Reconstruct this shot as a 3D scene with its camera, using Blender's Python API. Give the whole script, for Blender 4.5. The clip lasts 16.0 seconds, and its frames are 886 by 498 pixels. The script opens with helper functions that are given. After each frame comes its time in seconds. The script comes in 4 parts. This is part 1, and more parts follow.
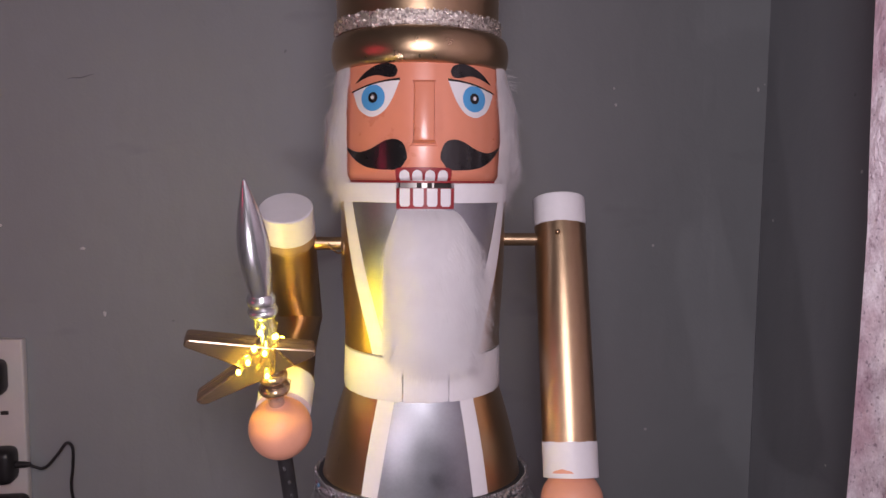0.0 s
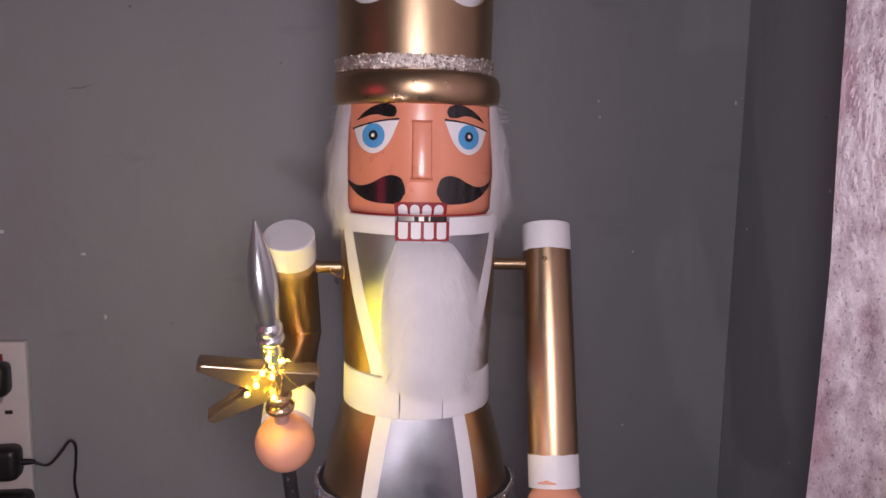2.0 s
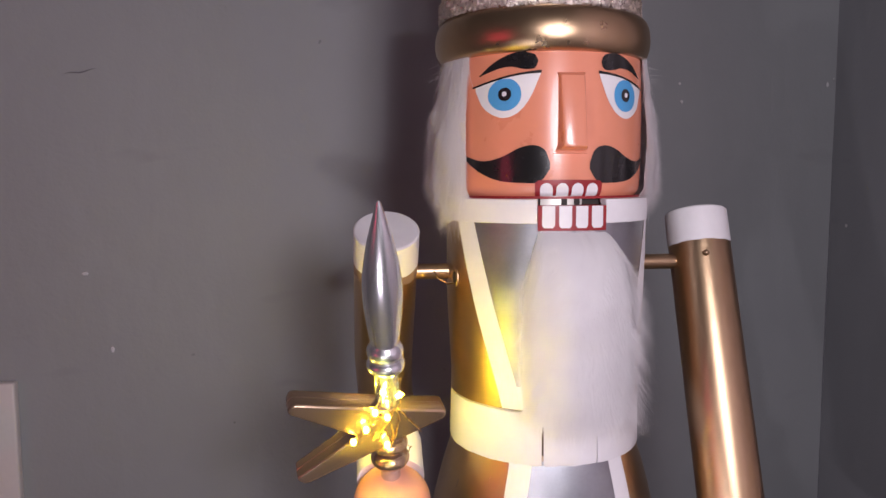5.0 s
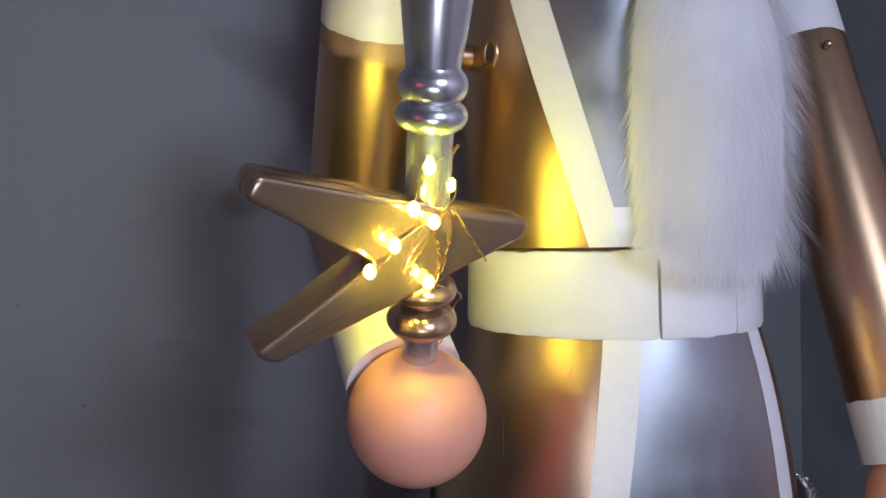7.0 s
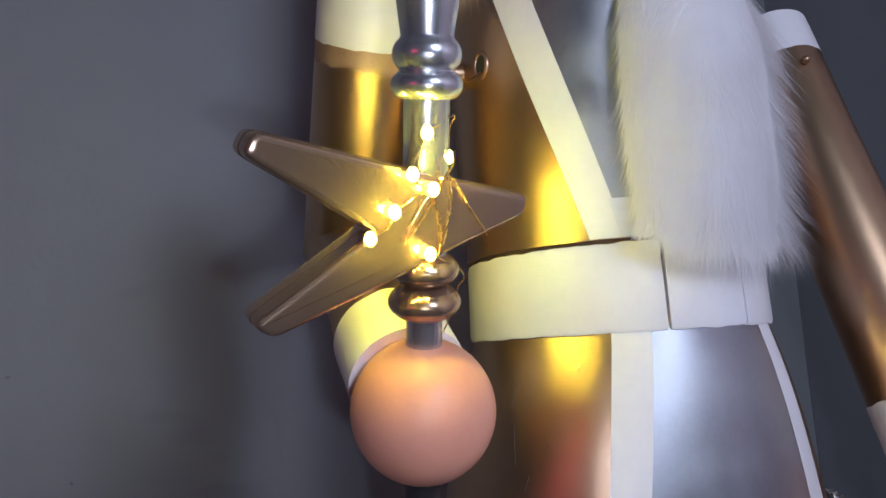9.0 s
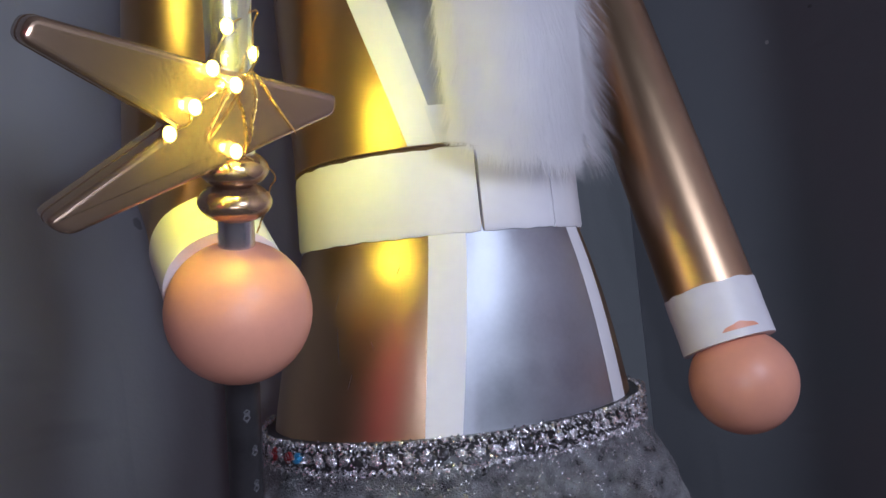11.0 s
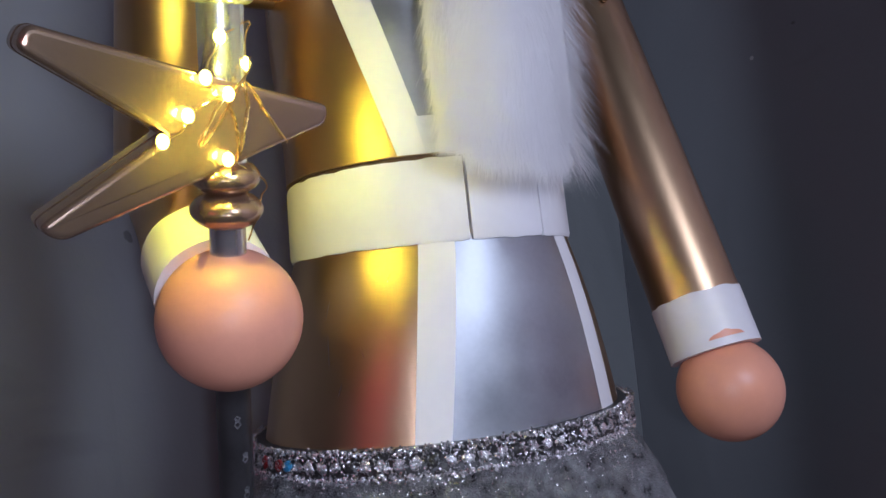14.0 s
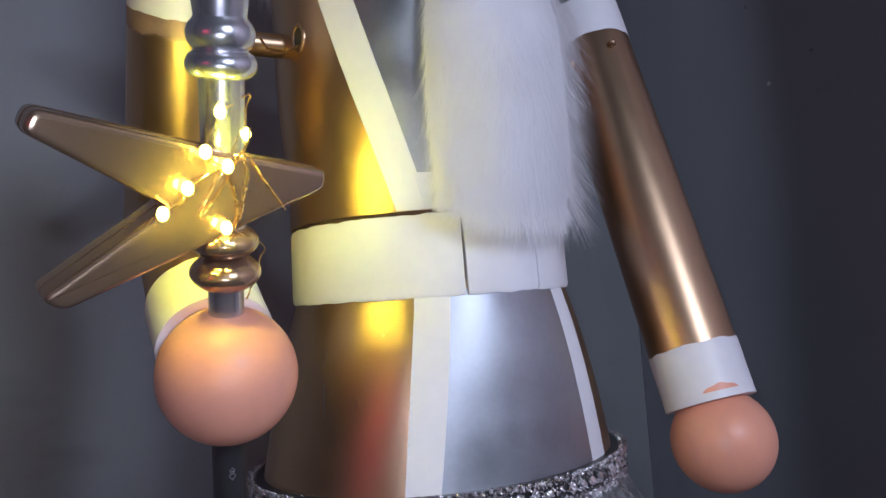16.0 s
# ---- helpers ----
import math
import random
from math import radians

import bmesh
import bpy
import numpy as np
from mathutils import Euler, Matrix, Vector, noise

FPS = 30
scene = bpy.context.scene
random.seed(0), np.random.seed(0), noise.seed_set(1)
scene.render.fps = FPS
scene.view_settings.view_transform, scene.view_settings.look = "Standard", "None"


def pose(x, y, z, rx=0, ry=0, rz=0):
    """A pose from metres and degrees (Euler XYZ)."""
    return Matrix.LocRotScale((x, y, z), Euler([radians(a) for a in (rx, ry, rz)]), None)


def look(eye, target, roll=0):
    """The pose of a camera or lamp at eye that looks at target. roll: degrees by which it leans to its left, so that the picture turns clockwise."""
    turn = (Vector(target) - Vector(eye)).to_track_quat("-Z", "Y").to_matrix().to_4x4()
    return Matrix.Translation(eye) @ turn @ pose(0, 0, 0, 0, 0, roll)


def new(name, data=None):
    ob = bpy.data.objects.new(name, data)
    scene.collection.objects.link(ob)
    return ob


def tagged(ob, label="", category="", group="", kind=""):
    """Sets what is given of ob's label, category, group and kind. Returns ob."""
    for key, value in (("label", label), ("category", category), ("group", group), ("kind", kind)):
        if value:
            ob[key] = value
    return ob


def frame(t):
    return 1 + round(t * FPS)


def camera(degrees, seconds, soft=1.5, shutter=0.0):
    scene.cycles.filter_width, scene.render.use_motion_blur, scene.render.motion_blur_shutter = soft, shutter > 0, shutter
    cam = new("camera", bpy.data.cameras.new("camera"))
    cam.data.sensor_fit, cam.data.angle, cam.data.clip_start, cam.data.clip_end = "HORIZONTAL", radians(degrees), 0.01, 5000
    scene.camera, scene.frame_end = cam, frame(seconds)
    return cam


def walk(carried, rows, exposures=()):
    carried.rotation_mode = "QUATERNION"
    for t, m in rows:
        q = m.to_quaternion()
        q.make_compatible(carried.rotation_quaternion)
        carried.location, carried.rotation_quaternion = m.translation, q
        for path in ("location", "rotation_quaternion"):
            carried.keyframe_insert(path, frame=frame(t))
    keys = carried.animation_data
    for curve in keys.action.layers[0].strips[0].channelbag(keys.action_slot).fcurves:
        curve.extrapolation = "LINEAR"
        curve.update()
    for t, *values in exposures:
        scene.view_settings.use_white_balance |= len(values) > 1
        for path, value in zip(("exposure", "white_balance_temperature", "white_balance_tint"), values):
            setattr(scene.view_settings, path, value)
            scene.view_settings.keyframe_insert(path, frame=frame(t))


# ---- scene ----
cam = camera(61.0, 16.0)
PATH = [
    (0, (-0.016, -0.784, 0.829), (0.082, 1.206, 0.65), 0.5),
    (0.5, (-0.019, -0.781, 0.832), (0.072, 1.209, 0.653), 0.5),
    (1, (-0.022, -0.787, 0.838), (0.072, 1.202, 0.653), 0.5),
    (1.5, (-0.026, -0.8, 0.851), (0.086, 1.186, 0.641), 0.9),
    (2, (-0.034, -0.825, 0.892), (0.117, 1.153, 0.635), 1.1),
    (2.5, (-0.042, -0.841, 0.92), (0.145, 1.132, 0.648), 1.4),
    (3, (-0.045, -0.845, 0.936), (0.163, 1.128, 0.687), 1.7),
    (3.5, (-0.049, -0.839, 0.942), (0.164, 1.141, 0.757), 1.8),
    (4, (-0.051, -0.829, 0.943), (0.173, 1.153, 0.794), 1.7),
    (4.5, (-0.09, -0.77, 0.914), (0.147, 1.209, 0.75), 1.0),
    (5, (-0.168, -0.637, 0.843), (0.083, 1.338, 0.657), -0.2),
    (5.2, (-0.193, -0.582, 0.812), (0.102, 1.388, 0.634), -0.5),
    (7.3, (-0.229, -0.374, 0.659), (0.423, 1.517, 0.67), -1.3),
    (7.5, (-0.22, -0.368, 0.65), (0.397, 1.534, 0.714), -1.4),
    (8, (-0.223, -0.348, 0.621), (0.408, 1.542, 0.797), -2.9),
    (8.5, (-0.227, -0.357, 0.623), (0.411, 1.527, 0.837), -3.3),
    (9, (-0.231, -0.373, 0.617), (0.431, 1.497, 0.87), -3.5),
    (9.5, (-0.217, -0.393, 0.609), (0.535, 1.447, 0.83), -3.7),
    (10, (-0.213, -0.387, 0.6), (0.676, 1.401, 0.721), -4.2),
    (12.5, (-0.216, -0.388, 0.595), (0.782, 1.344, 0.664), -5.8),
    (13, (-0.214, -0.39, 0.594), (0.777, 1.346, 0.67), -5.6),
    (13.5, (-0.211, -0.393, 0.591), (0.762, 1.352, 0.692), -5.5),
    (14, (-0.216, -0.391, 0.592), (0.783, 1.338, 0.713), -5.6),
    (14.5, (-0.214, -0.394, 0.59), (0.773, 1.339, 0.736), -5.8),
    (15, (-0.22, -0.39, 0.595), (0.8, 1.326, 0.724), -5.7),
    (15.5, (-0.213, -0.394, 0.588), (0.764, 1.344, 0.751), -5.3),
    (16, (-0.208, -0.406, 0.621), (0.743, 1.35, 0.729), -4.0),
]
walk(cam, [(t, look(eye, target, roll)) for t, eye, target, roll in PATH],
     [(0, 0.24, 6800, 27), (4.5, 0.29, 6800, 27), (4.9, 0.46, 6750, 24), (5.2, 0.42, 6500, 22), (7.3, 0.01, 5450, 14), (9.5, -0.02, 5450, 14), (16, 0.02, 5400, 14)])

# ---- light ----
world = bpy.data.worlds.new("room_air")
scene.world = world
world.use_nodes = True
world.node_tree.nodes["Background"].inputs[0].default_value = (0.62, 0.60, 0.72, 1)
world.node_tree.nodes["Background"].inputs[1].default_value = 0.05


def lamp(name, kind, at, watts, colour, radius, target=None):
    d = bpy.data.lights.new(name, kind)
    d.energy, d.color = watts, colour
    if kind == "AREA":
        d.shape, d.size = "DISK", radius * 2
    else:
        d.shadow_soft_size = radius
    ob = new(name, d)
    ob.matrix_world = look(at, target) if target else Matrix.Translation(at)
    return ob


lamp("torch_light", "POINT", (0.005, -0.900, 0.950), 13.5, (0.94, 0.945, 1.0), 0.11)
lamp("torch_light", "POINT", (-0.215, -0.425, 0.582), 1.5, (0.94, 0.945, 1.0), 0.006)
lamp("red_party_light", "AREA", (-1.15, -0.75, 0.75), 0.5, (1.0, 0.05, 0.14), 0.16, (0, 0, 0.8))

# ---- materials ----


def mat(name, base, rough=0.5, metal=0.0, vary=0.12, scale=30.0, bump=0.0, bump_scale=200.0, coat=0.0, second=None, stretch=(1, 1, 1), rough_vary=0.08, sheen=0.0, detail=4.0, lo=0.4, hi=0.95):
    """A surface with variation at two scales in colour, gloss and relief."""
    m = bpy.data.materials.new(name)
    m.use_nodes = True
    nt = m.node_tree
    N, L = nt.nodes, nt.links
    p = N["Principled BSDF"]
    tc = N.new("ShaderNodeTexCoord")
    mp = N.new("ShaderNodeMapping")
    mp.inputs["Scale"].default_value = stretch
    L.new(tc.outputs["Object"], mp.inputs["Vector"])
    big = N.new("ShaderNodeTexNoise")
    big.inputs["Scale"].default_value, big.inputs["Detail"].default_value = scale, detail
    fine = N.new("ShaderNodeTexNoise")
    fine.inputs["Scale"].default_value, fine.inputs["Detail"].default_value = scale * 9, 3
    L.new(mp.outputs["Vector"], big.inputs["Vector"])
    L.new(mp.outputs["Vector"], fine.inputs["Vector"])
    add = N.new("ShaderNodeMath")
    add.operation = "MULTIPLY_ADD"
    add.inputs[1].default_value = 0.35
    L.new(fine.outputs["Fac"], add.inputs[0])
    L.new(big.outputs["Fac"], add.inputs[2])
    ramp = N.new("ShaderNodeMapRange")
    ramp.inputs["From Min"].default_value, ramp.inputs["From Max"].default_value = lo, hi
    L.new(add.outputs[0], ramp.inputs["Value"])
    mix = N.new("ShaderNodeMix")
    mix.data_type = "RGBA"
    other = second or tuple(c * (1 - vary) for c in base)
    lift = base if second else tuple(min(1, c * (1 + vary)) for c in base)
    mix.inputs["A"].default_value, mix.inputs["B"].default_value = (*other, 1), (*lift, 1)
    L.new(ramp.outputs["Result"], mix.inputs["Factor"])
    L.new(mix.outputs["Result"], p.inputs["Base Color"])
    rr = N.new("ShaderNodeMapRange")
    rr.inputs["To Min"].default_value, rr.inputs["To Max"].default_value = max(0.02, rough - rough_vary), min(1, rough + rough_vary)
    L.new(ramp.outputs["Result"], rr.inputs["Value"])
    L.new(rr.outputs["Result"], p.inputs["Roughness"])
    p.inputs["Metallic"].default_value = metal
    p.inputs["Coat Weight"].default_value = coat
    p.inputs["Coat Roughness"].default_value = 0.12
    p.inputs["Sheen Weight"].default_value = sheen
    if bump:
        bn = N.new("ShaderNodeTexNoise")
        bn.inputs["Scale"].default_value, bn.inputs["Detail"].default_value = bump_scale, 4
        L.new(mp.outputs["Vector"], bn.inputs["Vector"])
        b = N.new("ShaderNodeBump")
        b.inputs["Strength"].default_value, b.inputs["Distance"].default_value = bump, 0.002
        L.new(bn.outputs["Fac"], b.inputs["Height"])
        L.new(b.outputs["Normal"], p.inputs["Normal"])
    return m


def glow(name, colour, strength):
    m = bpy.data.materials.new(name)
    m.use_nodes = True
    p = m.node_tree.nodes["Principled BSDF"]
    p.inputs["Base Color"].default_value = (*colour, 1)
    p.inputs["Emission Color"].default_value = (*colour, 1)
    p.inputs["Emission Strength"].default_value = strength
    return m


GOLD = mat("rose_gold_paint", (0.50, 0.343, 0.212), 0.31, 0.95, 0.07, 9, 0.08, 2400, rough_vary=0.05)
SMEAR = mat("smeared_bronze_paint", (0.40, 0.27, 0.19), 0.55, 0.5, 0.2, 60, 0.1, 500)
# Glossy silver patch; the torch glint it catches is put into its pale base.
FOIL = mat("torchlit_silver_foil", (0.78, 0.78, 0.82), 0.42, 0.6, 0.10, 25, 0.15, 300)
GOLD2 = mat("gold_plastic", (0.42, 0.29, 0.20), 0.23, 0.85, 0.05, 12, 0.03, 500, rough_vary=0.02)
SILVER = mat("silver_paint", (0.40, 0.415, 0.45), 0.42, 0.95, 0.13, 40, 0.10, 2600, rough_vary=0.10)
SILVER2 = mat("silver_plastic", (0.60, 0.60, 0.62), 0.26, 0.9, 0.05, 15, 0.03, 400, rough_vary=0.02)
WHITE = mat("white_paint", (0.80, 0.78, 0.80), 0.45, 0, 0.05, 20, 0.02, 250)
WOODGAP = mat("bare_brown_wood", (0.10, 0.060, 0.035), 0.7, 0, 0.3, 60)
SKIN = mat("flesh_paint", (0.77, 0.275, 0.165), 0.32, 0, 0.05, 14, 0.03, 300, coat=0.3)
HANDSKIN = mat("flesh_paint_ball", (0.76, 0.345, 0.225), 0.38, 0, 0.05, 30, 0.04, 400)
BLACK = mat("black_gloss_paint", (0.012, 0.011, 0.012), 0.28, 0, 0.2, 30, coat=0.4)
BLUE = mat("blue_paint", (0.07, 0.34, 0.66), 0.35, 0, 0.06, 60)
RED = mat("dark_red_paint", (0.30, 0.015, 0.018), 0.4, 0, 0.15, 60)


def fur():
    """Soft white pile that lets light through its hairs."""
    m = bpy.data.materials.new("white_fake_fur")
    m.use_nodes = True
    N, L = m.node_tree.nodes, m.node_tree.links
    tc, nz, rp = N.new("ShaderNodeTexCoord"), N.new("ShaderNodeTexNoise"), N.new("ShaderNodeMix")
    nz.inputs["Scale"].default_value = 45
    rp.data_type = "RGBA"
    rp.inputs["A"].default_value, rp.inputs["B"].default_value = (0.88, 0.86, 0.87, 1), (0.96, 0.95, 0.96, 1)
    L.new(tc.outputs["Object"], nz.inputs["Vector"])
    L.new(nz.outputs["Fac"], rp.inputs["Factor"])
    d, t, x = N.new("ShaderNodeBsdfDiffuse"), N.new("ShaderNodeBsdfTranslucent"), N.new("ShaderNodeMixShader")
    x.inputs[0].default_value = 0.42
    for n in (d, t):
        L.new(rp.outputs["Result"], n.inputs["Color"])
    L.new(d.outputs[0], x.inputs[1])
    L.new(t.outputs[0], x.inputs[2])
    L.new(x.outputs[0], N["Material Output"].inputs["Surface"])
    return m


FUR = fur()
HOLE = mat("dark_hollow", (0.03, 0.025, 0.022), 0.7)
STEEL = mat("bright_metal", (0.42, 0.40, 0.37), 0.45, 1.0)
GLITTER = mat("silver_glitter", (0.80, 0.79, 0.82), 0.22, 0.95, 0.25, 300, 0.5, 900)
GLITTERGOLD = mat("champagne_glitter", (0.80, 0.70, 0.64), 0.30, 0.85, 0.3, 300, 0.5, 900)
FABRIC = mat("grey_glitter_velvet", (0.38, 0.39, 0.40), 0.42, 0.7, 0.5, 130, 1.0, 1100, lo=0.44, hi=0.92, second=(0.06, 0.054, 0.06), sheen=0.15, rough_vary=0.2, detail=9)
RODBLACK = mat("chipped_black_paint", (0.035, 0.033, 0.035), 0.4, 0, 0.4, 40, 0.1, 200)


def wall_paint(name, base, streak):
    """Matt wall paint: soft blotches, scuffs, a few chips and shallow trowel marks."""
    m = mat(name, base, 0.58, 0, 0.05, 2.6, 0, 30)
    N, L = m.node_tree.nodes, m.node_tree.links
    p = N["Principled BSDF"]
    tc = N.new("ShaderNodeTexCoord")

    def field(kind, scale, stretch, lo, hi, off):
        mp, n, r = N.new("ShaderNodeMapping"), N.new(kind), N.new("ShaderNodeMapRange")
        mp.inputs["Scale"].default_value, mp.inputs["Location"].default_value = stretch, (off, off * 1.7, off * 0.6)
        n.inputs["Scale"].default_value = scale
        L.new(tc.outputs["Object"], mp.inputs["Vector"])
        L.new(mp.outputs["Vector"], n.inputs["Vector"])
        L.new(n.outputs[0], r.inputs["Value"])
        r.inputs["From Min"].default_value, r.inputs["From Max"].default_value = lo, hi
        return r.outputs["Result"]

    def blend(fac, colour, before):
        x = N.new("ShaderNodeMix")
        x.data_type = "RGBA"
        x.inputs["B"].default_value = (*colour, 1)
        L.new(fac, x.inputs["Factor"])
        L.new(before, x.inputs["A"])
        return x.outputs["Result"]

    old = p.inputs["Base Color"].links[0].from_socket
    scuff = field("ShaderNodeTexNoise", 7, (1.0, 1.0, 2.6), 0.66, 0.90, 3.0)
    spot = field("ShaderNodeTexNoise", 38, (1, 1, 1), 0.765, 0.80, 7.0)
    chip = field("ShaderNodeTexVoronoi", 9, (1, 1, 1), 0.026, 0.020, 1.3)
    c = blend(scuff, tuple(v * 0.72 for v in base), old)
    c = blend(spot, tuple(v * 0.55 for v in base), c)
    c = blend(chip, (0.62, 0.60, 0.60), c)
    L.new(c, p.inputs["Base Color"])
    rough = field("ShaderNodeTexNoise", 16, (1, 1, streak), 0.3, 0.7, 2.0)
    fine = field("ShaderNodeTexNoise", 160, (1, 1, 1), 0.3, 0.7, 5.0)
    ridge = field("ShaderNodeTexNoise", 11, (1.0, 1.0, 0.28), 0.62, 0.72, 9.0)
    last = None
    for f, dist in ((rough, 0.0022), (fine, 0.00022), (ridge, 0.0016)):
        b = N.new("ShaderNodeBump")
        b.inputs["Strength"].default_value, b.inputs["Distance"].default_value = 0.55, dist
        L.new(f, b.inputs["Height"])
        if last:
            L.new(last, b.inputs["Normal"])
        last = b.outputs["Normal"]
    L.new(last, p.inputs["Normal"])
    return m


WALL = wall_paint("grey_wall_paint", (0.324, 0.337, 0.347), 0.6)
# East wall: the same grey paint, its weaker light put into a darker base.
WALL_SHADED = wall_paint("grey_wall_paint_shaded", (0.275, 0.280, 0.296), 0.5)
PLAIN = mat("plain_room_paint", (0.20, 0.195, 0.21), 0.8, 0, 0.08, 2)
CARPET = mat("grey_carpet", (0.10, 0.095, 0.10), 0.95, 0, 0.3, 60, 0.6, 400)
PLASTIC = mat("white_socket_plastic", (0.72, 0.66, 0.64), 0.4, 0, 0.05, 15)
PLUG = mat("black_plug_plastic", (0.018, 0.016, 0.017), 0.45, 0, 0.2, 40)
REDSW = mat("red_switch_plastic", (0.25, 0.008, 0.01), 0.35)
GREYDOT = mat("grey_screw_cover", (0.35, 0.34, 0.35), 0.5)
CHALK = mat("chalky_plaster", (0.66, 0.65, 0.66), 0.9, 0, 0.15, 120)
COPPER = mat("copper_wire", (0.75, 0.52, 0.22), 0.25, 1.0)
VELVET = mat("crushed_velvet", (0.97, 0.90, 0.95), 0.40, 0.15, 0.3, 62, 1.0, 160, lo=0.46, hi=0.86, second=(0.44, 0.31, 0.37), stretch=(1.0, 1.0, 0.48), sheen=1.0, rough_vary=0.15, detail=13)


def crushed(m):
    """Adds the pile lying the other way: large dusky patches and fine dark flecks."""
    N, L = m.node_tree.nodes, m.node_tree.links
    p = N["Principled BSDF"]
    out = p.inputs["Base Color"].links[0].from_socket
    tc = N.new("ShaderNodeTexCoord")
    for scale, detail, lo, hi, colour, most, stretch in ((13, 8, 0.55, 0.66, (0.55, 0.30, 0.38), 0.6, (1, 1, 0.45)), (300, 3, 0.60, 0.70, (0.20, 0.12, 0.17), 0.7, (1, 1, 0.6))):
        mp, n, r, x = N.new("ShaderNodeMapping"), N.new("ShaderNodeTexNoise"), N.new("ShaderNodeMapRange"), N.new("ShaderNodeMix")
        mp.inputs["Scale"].default_value = stretch
        n.inputs["Scale"].default_value, n.inputs["Detail"].default_value = scale, detail
        r.inputs["From Min"].default_value, r.inputs["From Max"].default_value, r.inputs["To Max"].default_value = lo, hi, most
        x.data_type = "RGBA"
        x.inputs["B"].default_value = (*colour, 1)
        L.new(tc.outputs["Object"], mp.inputs["Vector"])
        L.new(mp.outputs["Vector"], n.inputs["Vector"])
        L.new(n.outputs[0], r.inputs["Value"])
        L.new(r.outputs["Result"], x.inputs["Factor"])
        L.new(out, x.inputs["A"])
        out = x.outputs["Result"]
    L.new(out, p.inputs["Base Color"])


crushed(VELVET)
LED = glow("warm_led", (1.0, 0.78, 0.12), 10)

# ---- mesh helpers ----


class Build:
    """Gathers the faces of one mesh with several paints."""

    def __init__(self):
        self.v, self.f, self.m, self.mats = [], [], [], []

    def add(self, verts, faces, material):
        if material not in self.mats:
            self.mats.append(material)
        k, o = self.mats.index(material), len(self.v)
        self.v += [tuple(p) for p in verts]
        self.f += [tuple(i + o for i in q) for q in faces]
        self.m += [k] * len(faces)

    def mesh(self, name, sharp=38):
        me = bpy.data.meshes.new(name)
        me.from_pydata(self.v, [], self.f)
        for m in self.mats:
            me.materials.append(m)
        me.polygons.foreach_set("material_index", self.m)
        me.polygons.foreach_set("use_smooth", [True] * len(self.f))
        me.set_sharp_from_angle(angle=radians(sharp))
        me.update()
        return me


def lerp(a, c, t):
    return a + (c - a) * t


def grid_faces(rows, cols, wrap=False):
    out = []
    for i in range(rows - 1):
        for j in range(cols if wrap else cols - 1):
            k = (j + 1) % cols
            out.append((i * cols + j, i * cols + k, (i + 1) * cols + k, (i + 1) * cols + j))
    return out


def around(theta, r, z, cx=0.0):
    """A point at an angle from the front, positive to +x."""
    return (cx + r * math.sin(theta), -r * math.cos(theta), z)


def lathe(b, profile, material, cx=0.0, n=96):
    b.add([around(-math.tau * j / n, r, z, cx) for z, r in profile for j in range(n)], [tuple(reversed(q)) for q in grid_faces(len(profile), n, True)], material)


def band(b, rows, material, cx=0.0, n=24, wob=0.0):
    """A curved patch from rows of (z, radius, left angle, right angle in degrees)."""
    v = [around(radians(a + (c - a) * j / n), r, z + wob * noise.noise((radians(a + (c - a) * j / n) * 9, round(z * 30), 4)), cx) for z, r, a, c in rows for j in range(n + 1)]
    b.add(v, grid_faces(len(rows), n + 1), material)


def spline(points, x):
    if x <= points[0][0]:
        return points[0][1]
    for k in range(len(points) - 1):
        (x0, y0), (x1, y1) = points[k], points[k + 1]
        if x <= x1:
            t = (x - x0) / (x1 - x0)
            m0 = (y1 - points[k - 1][1]) / (x1 - points[k - 1][0]) * (x1 - x0) if k else (y1 - y0)
            m1 = (points[k + 2][1] - y0) / (points[k + 2][0] - x0) * (x1 - x0) if k + 2 < len(points) else (y1 - y0)
            return (2 * t**3 - 3 * t**2 + 1) * y0 + (t**3 - 2 * t**2 + t) * m0 + (-2 * t**3 + 3 * t**2) * y1 + (t**3 - t**2) * m1
    return points[-1][1]


def tube(b, pts, radii, material, n=32, cap=True, cap_material=None):
    """A mitred tube along points."""
    pts = [Vector(p) for p in pts]
    dirs = [(pts[i + 1] - pts[i]).normalized() for i in range(len(pts) - 1)]
    side = dirs[0].orthogonal().normalized()
    v = []
    for i, p in enumerate(pts):
        d0, d1 = dirs[max(i - 1, 0)], dirs[min(i, len(dirs) - 1)]
        side = (side - d0 * side.dot(d0)).normalized()
        other = d0.cross(side)
        plane = (d0 + d1).normalized()
        for j in range(n):
            a = math.tau * j / n
            q = (side * math.cos(a) + other * math.sin(a)) * radii[i]
            q -= d0 * (q.dot(plane) / d0.dot(plane))
            v.append(p + q)
    b.add(v, grid_faces(len(pts), n, True), material)
    if cap:
        for i, flip in ((0, True), (len(pts) - 1, False)):
            ring = v[i * n:(i + 1) * n]
            f = tuple(range(n))
            b.add(ring, [tuple(reversed(f)) if flip else f], cap_material or material)


def ball(b, c, r, material, n=32, squash=1.0):
    c = Vector(c)
    rows = n // 2
    v = [c + Vector((r * math.sin(math.pi * i / rows) * math.cos(math.tau * j / n), r * math.sin(math.pi * i / rows) * math.sin(math.tau * j / n), r * squash * math.cos(math.pi * i / rows))) for i in range(rows + 1) for j in range(n)]
    b.add(v, [tuple(reversed(q)) for q in grid_faces(rows + 1, n, True)], material)


